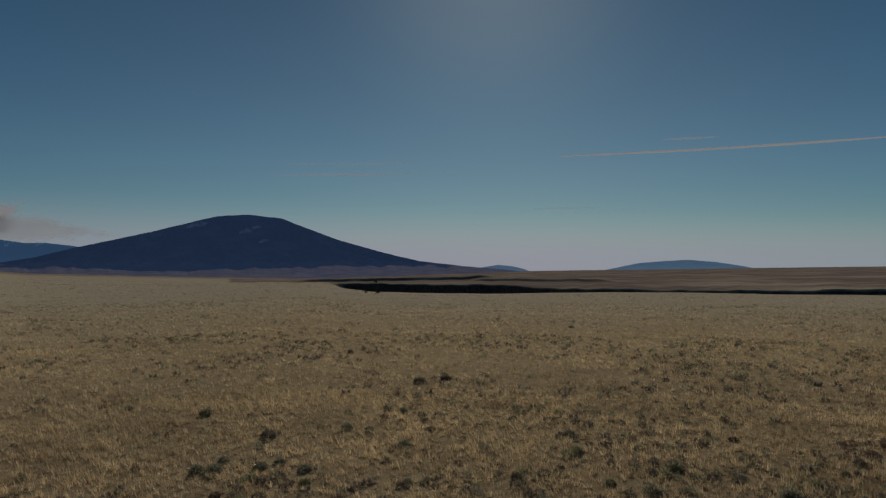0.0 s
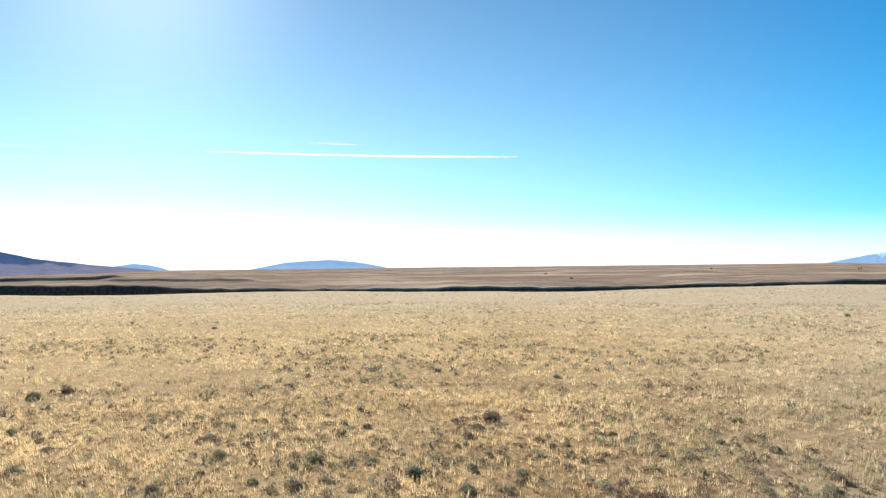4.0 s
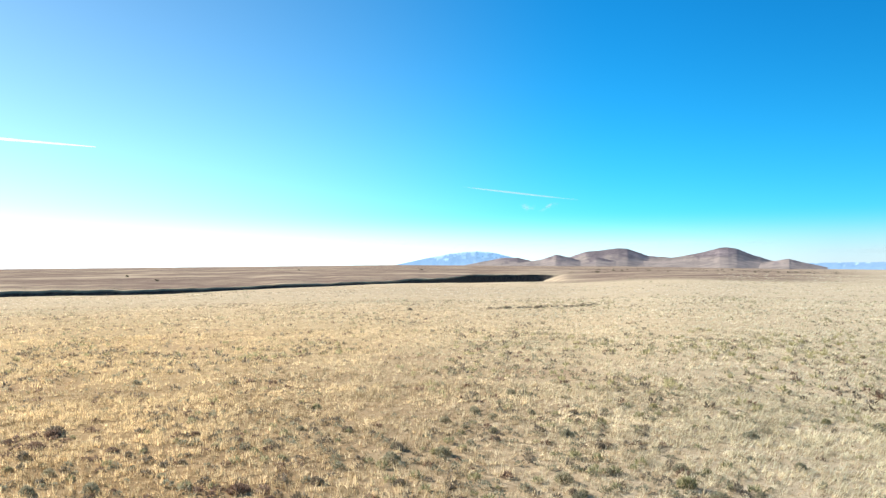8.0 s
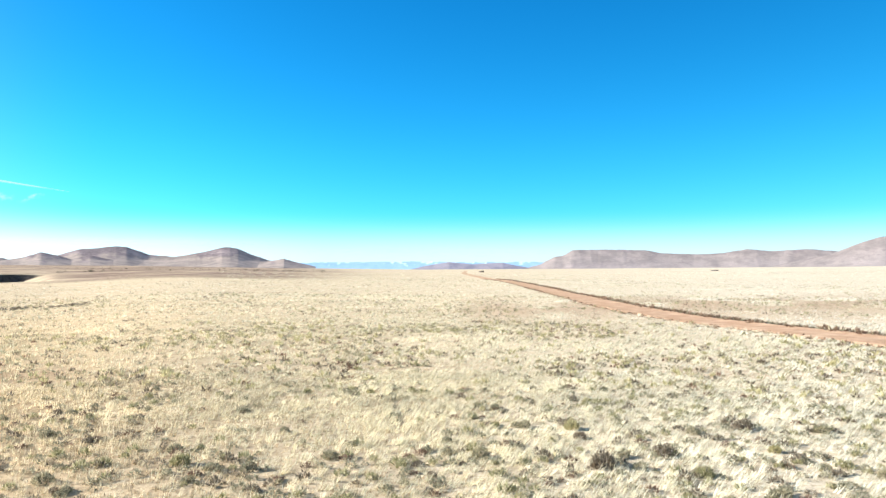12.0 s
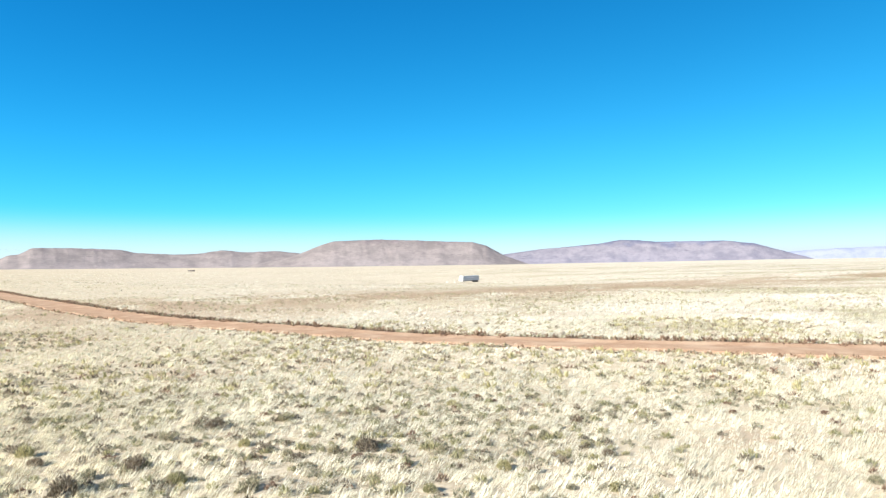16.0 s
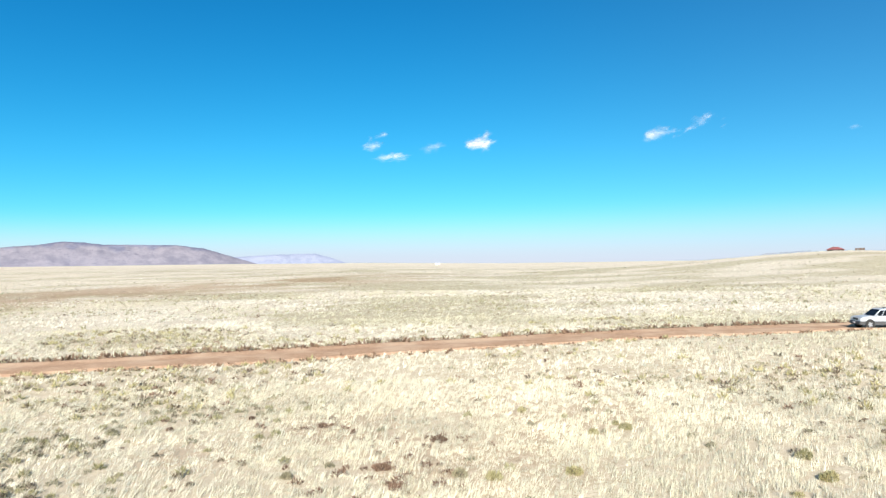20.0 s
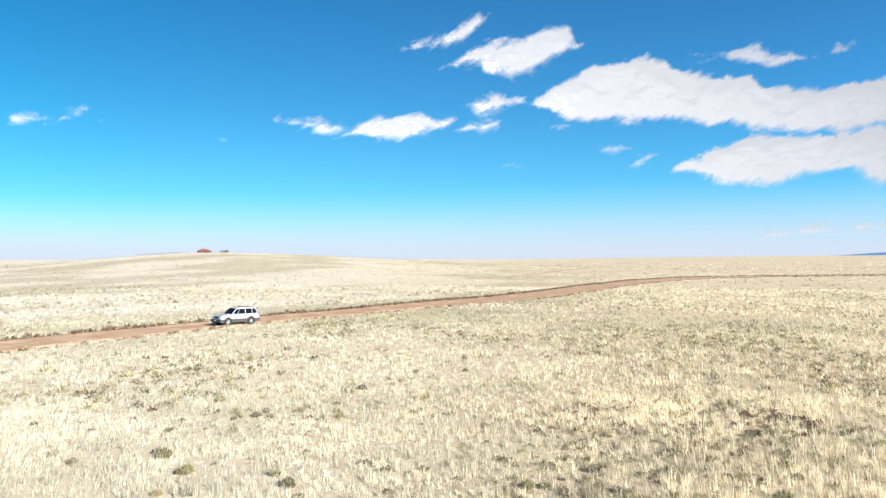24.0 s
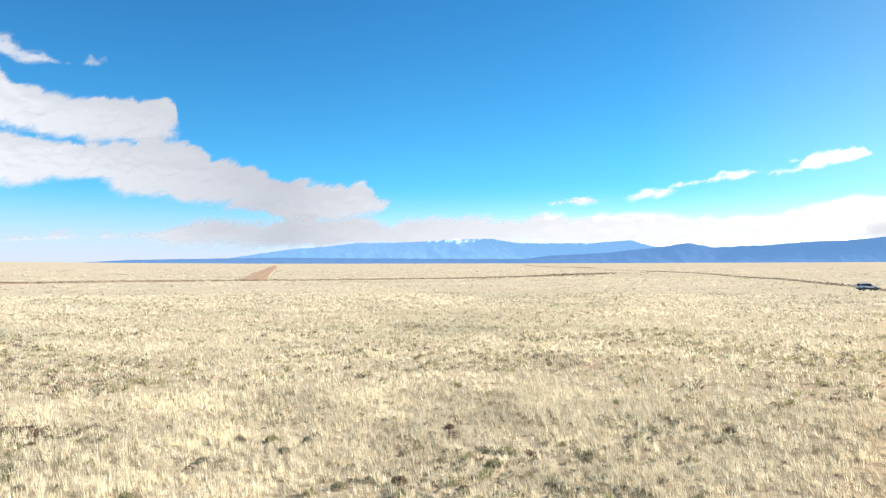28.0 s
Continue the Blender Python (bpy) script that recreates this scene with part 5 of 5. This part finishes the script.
stand(car, -40.7, -60.1, 93.0, 2.7, 0.06)
car.scale = (0.93, 0.95, 0.98)
far_car = suv("parked_car", "mauve grey car parked far out on a track", M_MAUVE, M_CLAD)
stand(far_car, -138.2, 147.5, 18.0, 2.7, 0.1)


def semi_trailer():
    root = new("semi_trailer")
    part("box", box_bm(15.6, 2.6, 2.8, (0, 0, 2.55), 0.04), M_WHITE, root, "white cargo box")
    for s in (1, -1):
        part("side_panel", box_bm(15.4, 0.04, 2.5, (0, s * 1.31, 2.5), 0.0), M_SHADED_SIDE, root, "white ribbed side panel greyed as shade")
        for i in range(28):
            part("rib", box_bm(0.07, 0.05, 2.5, (-7.4 + i * 0.55, s * 1.345, 2.5), 0.0), M_SHADED_SIDE, root)
        part("rail", box_bm(15.6, 0.08, 0.16, (0, s * 1.33, 1.15), 0.0), M_STEEL, root)
        part("stripe", box_bm(8.0, 0.03, 0.25, (0.5, s * 1.385, 2.9), 0.0), M_MAUVE, root, "plain bar of faded lettering")
        for wx in (-6.2, -5.0):
            wheel_parts(root, wx, s * 1.05, 0.5, 0.5)
        part("landing_leg", box_bm(0.14, 0.14, 1.1, (5.4, s * 0.8, 0.58), 0.0), M_STEEL, root)
        part("door", box_bm(0.05, 1.25, 2.6, (-7.82, s * 0.63, 2.55), 0.01), M_WHITE, root)
    part("chassis", box_bm(14.5, 0.9, 0.25, (0, 0, 1.05), 0.0), M_STEEL, root)
    return tagged(root, "white semi-trailer standing unhitched on the dry plain", "trailer")


trailer = semi_trailer()
TRAILER_AT = (253.0, -325.0)
stand(trailer, TRAILER_AT[0], TRAILER_AT[1], 359.0, 9.0, 0.0)

for k, (dx, dy, sx) in enumerate(((11.5, 6.5, 0.6), (7.5, 4.4, 0.4))):
    root = new("water_tank")
    bm = bmesh.new()
    bmesh.ops.create_cone(bm, cap_ends=True, segments=20, radius1=0.7 * sx, radius2=0.7 * sx, depth=1.2 * sx, matrix=Matrix.Translation((0, 0, 0.6 * sx)))
    part("tank", bm, M_WHITE, root)
    bm = bmesh.new()
    bmesh.ops.create_cone(bm, cap_ends=True, segments=20, radius1=0.72 * sx, radius2=0.2 * sx, depth=0.25 * sx, matrix=Matrix.Translation((0, 0, 1.3 * sx)))
    part("lid", bm, M_WHITE, root)
    px, py = TRAILER_AT[0] + dx, TRAILER_AT[1] + dy
    root.matrix_basis = pose(px, py, float(land(px, py)) - 0.05)
    tagged(root, "small white water tank beside the trailer", "tank")


def ranch_house():
    root = new("house")
    part("wall", box_bm(9.5, 6.5, 2.5, (0, 0, 1.25), 0.02), M_WALL, root, "brown timber wall")
    bm = bmesh.new()
    low = [bm.verts.new(p) for p in ((-5.6, -4.2, 2.4), (5.6, -4.2, 2.4), (5.6, 4.2, 2.4), (-5.6, 4.2, 2.4))]
    top = [bm.verts.new(p) for p in ((-1.6, 0, 4.3), (1.6, 0, 4.3))]
    for f in ((low[0], low[1], top[1], top[0]), (low[2], low[3], top[0], top[1]), (low[1], low[2], top[1]), (low[3], low[0], top[0]), low[::-1]):
        bm.faces.new(f)
    roof = part("roof", bm, M_ROOF, root, "red hipped metal roof")
    part("chimney", box_bm(0.5, 0.5, 1.2, (1.0, 0.6, 4.4), 0.02), M_STEEL, roof)
    for i in range(6):
        part("post", box_bm(0.14, 0.14, 2.4, (-5.0 + i * 2.0, 3.7, 1.2), 0.0), M_WHITE, root, "white porch post")
    for x in (-3.2, 0.2, 3.0):
        w = part("window", box_bm(1.1, 0.08, 1.1, (x, 3.27, 1.45), 0.02), M_WHITE, root)
        part("pane", box_bm(0.9, 0.04, 0.9, (x, 3.32, 1.45), 0.0), M_GLASS, w)
    part("door", box_bm(0.95, 0.08, 2.0, (-1.4, 3.27, 1.0), 0.02), M_WALL, root)
    return tagged(root, "small house with red hipped roof on a rise", "house")


house = ranch_house()
HOUSE_AT = (-226.0, -372.0)
house.matrix_basis = pose(*HOUSE_AT, float(land(*HOUSE_AT)) - 0.9, 0, 0, -31)
house.scale = (0.82, 0.82, 0.8)


def shed(name, label, x, y, sx, sy, sz, turn, wall, roof):
    root = new(name)
    part("wall", box_bm(sx, sy, sz, (0, 0, sz / 2), 0.02), wall, root)
    part("roof", box_bm(sx * 1.08, sy * 1.15, 0.12, (0, 0, sz + 0.1), 0.02, Matrix.Rotation(radians(4), 4, "Y")), roof, root)
    part("door", box_bm(0.9, 0.06, min(2.0, sz * 0.85), (sx * 0.2, sy / 2 + 0.02, min(2.0, sz * 0.85) / 2), 0.01), M_STEEL, root)
    root.matrix_basis = pose(x, y, float(land(x, y)) - 0.1, 0, 0, turn)
    tagged(root, label, "shed")


shed("shed", "low dark shed beside the house", -235.0, -365.0, 4.4, 2.4, 1.5, -31, M_WALL, M_STEEL)
shed("shed", "dark long shed far on the plain", 1022, -228, 9.5, 4.0, 2.2, 10, M_WALL, M_STEEL)
shed("shed", "dark low shed below the mesa", 860, -505, 8.0, 3.5, 1.6, 30, M_WALL, M_STEEL)
shed("shed", "white far shed on the skyline", -60, -1900, 12, 5, 4.0, 0, M_WHITE, M_WHITE)

# broken fence line on the rise by the house
fence = new("fence")
fx, fy = np.linspace(-184, -205, 14), np.linspace(-368, -360, 14)
for i in range(14):
    part("post", box_bm(0.12, 0.12, 0.9, (fx[i], fy[i], float(land(fx[i], fy[i])) + 0.35), 0.0), M_WALL, fence)
    if i < 13:
        for h in (0.4, 0.7):
            part("rail", tube_bm([(fx[k], fy[k], float(land(fx[k], fy[k])) + h) for k in (i, i + 1)], 0.035), M_WALL, fence)
tagged(fence, "weathered brown rail fence on the rise", "fence")


# ---- clouds and vapour trails ----
def build_cloud(t, b):
    """Droplets scatter the sunlight all through, so the shading leans to the sun."""
    b.inputs["Base Color"].default_value = (0.13, 0.13, 0.132, 1)
    b.inputs["Roughness"].default_value = 1.0
    b.inputs["Specular IOR Level"].default_value = 0.0
    # added emission stands in for sunlight scattered inside the cloud
    b.inputs["Emission Color"].default_value = (0.92, 0.935, 1.0, 1)
    b.inputs["Emission Strength"].default_value = 0.275
    own = t.nodes.new("ShaderNodeVectorMath")
    own.operation = "SCALE"
    own.inputs["Scale"].default_value = 0.6
    lean = t.nodes.new("ShaderNodeVectorMath")
    lean.inputs[1].default_value = (0.06, 0.8, 0.75)
    unit = t.nodes.new("ShaderNodeVectorMath")
    unit.operation = "NORMALIZE"
    sep = t.nodes.new("ShaderNodeSeparateColor")
    t.links.new(attr(t, "cover").outputs["Color"], sep.inputs[0])
    swell = add(t, "ShaderNodeBump", Strength=1.0, Distance=400.0)
    t.links.new(sep.outputs["Green"], swell.inputs["Height"])
    t.links.new(swell.outputs[0], own.inputs[0])
    t.links.new(own.outputs[0], lean.inputs[0])
    t.links.new(lean.outputs[0], unit.inputs[0])
    t.links.new(unit.outputs[0], b.inputs["Normal"])
    back = t.nodes.new("ShaderNodeVectorMath")
    back.operation = "SCALE"
    back.inputs["Scale"].default_value = -1.0
    through_light = t.nodes.new("ShaderNodeBsdfTranslucent")
    through_light.inputs["Color"].default_value = (0.13, 0.13, 0.132, 1)
    both = t.nodes.new("ShaderNodeAddShader")
    t.links.new(unit.outputs[0], back.inputs[0])
    t.links.new(back.outputs[0], through_light.inputs["Normal"])
    t.links.new(b.outputs[0], both.inputs[0])
    t.links.new(through_light.outputs[0], both.inputs[1])
    clear = t.nodes.new("ShaderNodeBsdfTransparent")
    cut = t.nodes.new("ShaderNodeMixShader")
    t.links.new(sep.outputs["Red"], cut.inputs[0])
    t.links.new(clear.outputs[0], cut.inputs[1])
    t.links.new(both.outputs[0], cut.inputs[2])
    t.links.new(cut.outputs[0], t.nodes["Material Output"].inputs["Surface"])


M_CLOUD = material("self-lit water droplets", build_cloud)


def cloud(label, top, bot, seed, dense=1.0, step=0.085, rag=0.85, soft=0.5, wave=1.5, streak=1.7, dist=4820, body=0.7, slant=0.25, name="cloud"):
    """top, bot: upper and lower outline, bearing and elevation in degrees. rag: how far the edge frays; body: how deep it bulges."""
    ta, te = (np.array(v, float) for v in zip(*top))
    ba, be = (np.array(v, float) for v in zip(*bot))
    a0, a1 = min(ta[0], ba[0]), max(ta[-1], ba[-1])
    AZ, EL = np.meshgrid(np.arange(a0 - rag, a1 + rag, step), np.arange(be.min() - rag, te.max() + rag, step), indexing="ij")
    T, B = np.interp(AZ, ta, te), np.interp(AZ, ba, be)
    inside = np.minimum(np.minimum(T - EL, EL - B), np.minimum(AZ - a0, a1 - AZ) * 0.6 + 0.05)
    wx = fbm(AZ * 0.45 / wave, EL * 0.8 / wave, 3, seed + 1)
    u, w = AZ / (wave * streak) + 0.9 * wx, (EL - slant * (AZ - a0)) / wave + 0.9 * wx
    n = fbm(u, w, 6, seed, 0.62)
    edge = np.minimum(inside, 2.2 * rag) + rag * (n - 0.455) * 2.6
    under = ease(-0.2, 0.7, ((T + B) / 2 - EL) / (np.abs(T - B) + 0.3))
    alpha = ease(0.0, 1.0, edge / (soft * (1 + 0.9 * under))) * dense
    # rounded relief under a smoothed outline
    span = max(3, int(1.6 * wave / step) // 2 * 2 + 1)
    even = lambda v: np.convolve(np.pad(v[:, 0], span // 2, "edge"), np.ones(span) / span, "valid")[:, None]
    Ts, Bs = even(T) + 0.4 * rag, even(B) - 0.4 * rag
    half = (Ts - Bs) / 2
    rise = np.clip((Ts - EL) * (EL - Bs) / half ** 2, 0, 1)
    bulge = 84 * np.minimum(half, 2.4) * rise ** 0.8
    puff = wave * 95 * fbm(AZ / (0.9 * wave) + wx, EL / (0.6 * wave) - wx, 3, seed + 20, 0.42)
    swell = body * (bulge + puff * rise)
    d = dist - 1.3 * (seed % 40) - 0.02 * swell
    a, e = np.radians(AZ), np.radians(EL)
    me = grid_mesh(name, d * np.sin(a) * np.cos(e), d * np.cos(a) * np.cos(e), EYE + d * np.sin(e), M_CLOUD, keep=edge > 0.005)
    paint(me, "cover", alpha, swell / 400, alpha)
    return tagged(new(name, me), label, name.replace("_", " "), kind="structure")


def wisp(label, az, el, half, high, lean, seed, dense=0.7, **more):
    """A small cloud or trail: a lens of vapour round one middle."""
    arc = [(az + half * k, el + lean * half * k) for k in (-1, -0.5, 0, 0.5, 1)]
    fat = (0.1, 0.8, 1.0, 0.8, 0.1)
    cloud(label, [(p, q + high * f) for (p, q), f in zip(arc, fat)], [(p, q - high * f) for (p, q), f in zip(arc, fat)], seed, dense, **more)


PUFF = dict(rag=0.7, soft=0.75, wave=0.9, step=0.06)
TINY = dict(rag=0.5, soft=0.75, wave=0.5, step=0.045)
cloud("large white flat-based cumulus cloud", [(237, 13.1), (238.1, 14.1), (238.8, 15.0), (241.2, 15.9), (247.3, 16.0), (248.7, 14.7), (253.2, 14.5), (254.7, 13.1), (258.2, 12.8), (261.4, 12.9), (264.2, 13.3), (265, 12.6), (265.4, 10.8)],
      [(237, 13.0), (238.1, 12.4), (240.4, 11.6), (243.8, 11.4), (247.3, 11.2), (250.9, 10.6), (254.6, 9.9), (258.2, 9.6), (262.8, 9.8), (265.4, 10.5)], 11)
cloud("long white cumulus bank with grey base", [(247.6, 7.6), (248.7, 8.5), (251.4, 9.4), (255.5, 9.7), (261.9, 9.8), (265.1, 10.3), (266.9, 10), (267.8, 8.9), (270.8, 8.6), (273, 7.1), (275.9, 7.1), (279.5, 6.9), (280.9, 5.5)],
      [(247.6, 7.3), (249.6, 6.8), (252.7, 6.1), (255.5, 5.9), (256.9, 6.6), (260.5, 6.2), (262.8, 5.4), (266.4, 5.1), (269.9, 4.8), (272.5, 4.4), (276.7, 4.1), (280.9, 5.0)], 12)
cloud("long low cloud bank over the mountains", [(254, 2.6), (260.8, 3.4), (264.7, 3.9), (270, 4.4), (275.2, 4.8), (282, 4.4), (288.8, 4.7), (293.4, 4.9), (302.1, 5.1), (307.4, 4.7), (311.3, 4.5), (313.5, 5.1), (316.3, 5.6), (322, 5.3), (330, 4.6)],
      [(254, 2.3), (262, 2.2), (272, 1.9), (300, 1.9), (330, 2.0)], 29, dist=4790, rag=0.6, soft=0.7, step=0.1)
cloud("white ragged cloud puff in the blue sky", [(226.7, 17.5), (229.7, 18.5), (231.5, 19.4), (232.9, 20.1), (233.7, 20.0)], [(226.7, 17.2), (228.8, 17.1), (231.5, 17.7), (232.9, 18.8), (233.7, 19.7)], 13, 0.92, slant=0.4, **PUFF)
cloud("white cloud with ragged edges", [(229.9, 16.2), (232, 17.5), (234.3, 18.0), (237, 18.6), (239.9, 18.8), (240.8, 17.3)], [(229.9, 15.9), (232.9, 15.9), (233.4, 15.3), (235.6, 15.1), (237.9, 15.6), (239.7, 16.6), (240.8, 17.0)], 14, 0.97, **PUFF)
cloud("small white cloud in the blue sky", [(231.3, 13.2), (232.4, 13.9), (234.2, 14.1), (236.3, 13.6)], [(231.3, 12.9), (232.9, 12.0), (234.2, 12.2), (236.3, 13.3)], 15, 0.97, **PUFF)
cloud("small wispy white cloud in the blue sky", [(230.6, 11.3), (232.4, 11.8), (234.4, 11.8)], [(230.6, 10.9), (232.9, 10.9), (234.4, 11.4)], 34, 0.8, **PUFF)
cloud("white cloud trailing wisps", [(221.3, 10.7), (223.3, 11.9), (226, 12.7), (228.1, 12.9), (229.4, 11.9), (230.7, 12.2)], [(221.3, 10.4), (223.7, 10.4), (226.4, 10.1), (228.7, 10.7), (230.7, 11.4)], 16, 0.97, **PUFF)
cloud("faint wispy cloud in the blue sky", [(216.5, 11.7), (217.9, 12.1), (219.2, 12.0), (220.6, 11.8), (221.8, 11.9)], [(216.5, 11.4), (217.9, 11.0), (219.0, 10.9), (220.2, 10.3), (221.8, 11.0)], 35, 0.7, **PUFF)
cloud("long wispy white cloud in the blue sky", [(249.1, 16.1), (250.2, 16.4), (252, 16.2), (253.9, 16.2), (256.2, 15.4), (257.8, 15.1), (259.6, 15.3)], [(249.1, 15.8), (250.4, 15.5), (251.8, 15.4), (253.9, 14.6), (255.4, 14.3), (257.6, 14.6), (259.6, 15.0)], 17, 0.85, **PUFF)
wisp("small white cloud in the blue sky", 239.1, 11.3, 1.2, 0.4, 0.0, 36, 0.8, **PUFF)
wisp("tiny white cloud in the blue sky", 243.4, 9.35, 1.2, 0.38, 0.0, 18, 0.75, **TINY)
wisp("tiny white cloud in the blue sky", 245.6, 8.4, 1.0, 0.42, 0.35, 19, 0.6, **TINY)
wisp("faint wisp of cloud in the blue sky", 235.4, 8.3, 0.9, 0.2, 0.0, 20, 0.3, **TINY)
for az, el, half, high, slant, dense, seed in ((176.4, 9.92, 1.1, 0.34, 0.06, 0.6, 21), (177.5, 10.9, 0.9, 0.2, 0.4, 0.5, 23), (178.1, 9.15, 1.6, 0.42, 0.1, 0.8, 22), (181.3, 9.9, 0.8, 0.28, 0.15, 0.28, 25), (185.2, 10.15, 1.3, 0.55, 0.15, 0.9, 24), (185.7, 10.7, 0.35, 0.4, 0.6, 0.5, 37),
                                               (199.3, 10.5, 1.5, 0.55, 0.1, 0.62, 26), (202.0, 11.0, 1.2, 0.45, 0.6, 0.48, 27), (204.0, 10.87, 0.5, 0.24, 0.6, 0.45, 38), (212.7, 10.0, 0.5, 0.36, 0.0, 0.3, 28)):
    wisp("small wispy white cloud in the blue sky", az, el, half, high, slant, seed, dense, **TINY)
for az, el, half, high, slant, seed in ((296.5, 5.8, 2.6, 0.36, 0.05, 30), (301.9, 6.2, 2.4, 0.5, 0.12, 31), (305.0, 6.95, 1.3, 0.3, 0.1, 39), (308.0, 7.35, 2.1, 0.42, 0.15, 40), (311.3, 7.5, 1.2, 0.25, 0.05, 49), (312.3, 8.2, 0.5, 0.18, 0.0, 50)):
    wisp("small bright cumulus cloud in a slanting row", az, el, half, high, slant, seed, 0.97, rag=0.36, soft=0.4, wave=0.7, step=0.06)
cloud("bright white small cloud in the blue sky", [(312.5, 7.9), (313.1, 8.7), (314.6, 9.0), (316.7, 8.8), (317.5, 8.3)], [(312.5, 7.6), (313.9, 7.55), (315.4, 7.8), (317.5, 8.1)], 32, rag=0.4, soft=0.4, wave=0.8, step=0.06)
cloud("low hazy cloud bank behind the mountain", [(-44, 4.0), (-36, 4.1), (-30, 3.8), (-26, 3.2), (-23.5, 2.6)], [(-44, 1.4), (-30, 1.4), (-23.5, 2.2)], 33, 0.75, dist=4780, soft=0.8, rag=0.5, body=0.5)
# vapour trails
TRAIL = dict(rag=0.03, soft=0.035, step=0.045, wave=0.8, streak=5, body=0.1, slant=0.0, name="vapour_trail")
cloud("thin straight white vapour trail", [(10, 8.87), (14, 8.97), (22, 9.0), (30, 8.98), (34.6, 8.87)], [(10, 8.77), (14, 8.8), (22, 8.8), (30, 8.8), (34.6, 8.78)], 41, 1.0, **TRAIL)
wisp("short vapour trail in the blue sky", 20.0, 9.78, 2.4, 0.09, -0.01, 42, 0.55, **TRAIL)
wisp("faint broken vapour trail in the blue sky", -6.5, 8.3, 7.5, 0.16, 0.02, 43, 0.42, **dict(TRAIL, rag=0.12, soft=0.2))
wisp("faint vapour trail in the blue sky", -5.8, 7.5, 7.5, 0.11, 0.03, 44, 0.62, **dict(TRAIL, rag=0.06, soft=0.12))
wisp("faint low vapour trail in the blue sky", 10.5, 4.72, 4.0, 0.1, 0.0, 51, 0.4, **dict(TRAIL, rag=0.06, soft=0.12))
wisp("thin slanting vapour trail in the blue sky", 67.0, 6.05, 4.6, 0.09, -0.125, 45, 0.42, **TRAIL)
wisp("faint wisp of cloud in the blue sky", 67.4, 5.0, 0.4, 0.22, -0.5, 46, 0.5, **TINY)
wisp("faint wisp of cloud in the blue sky", 69.1, 4.9, 0.5, 0.16, 0.55, 47, 0.6, **TINY)
VEIL = dict(rag=0.5, soft=1.2, wave=1.6, streak=6, body=0.1, slant=0.0, step=0.12)
for az, el, half, high, seed, dense in ((9, 4.4, 12, 0.5, 48, 0.2), (50, 2.0, 16, 0.55, 52, 0.35), (74, 1.9, 12, 0.45, 53, 0.4), (99, 1.25, 10, 0.4, 54, 0.4)):
    wisp("thin veil of high cloud", az, el, half, high, 0.0, seed, dense, **VEIL)
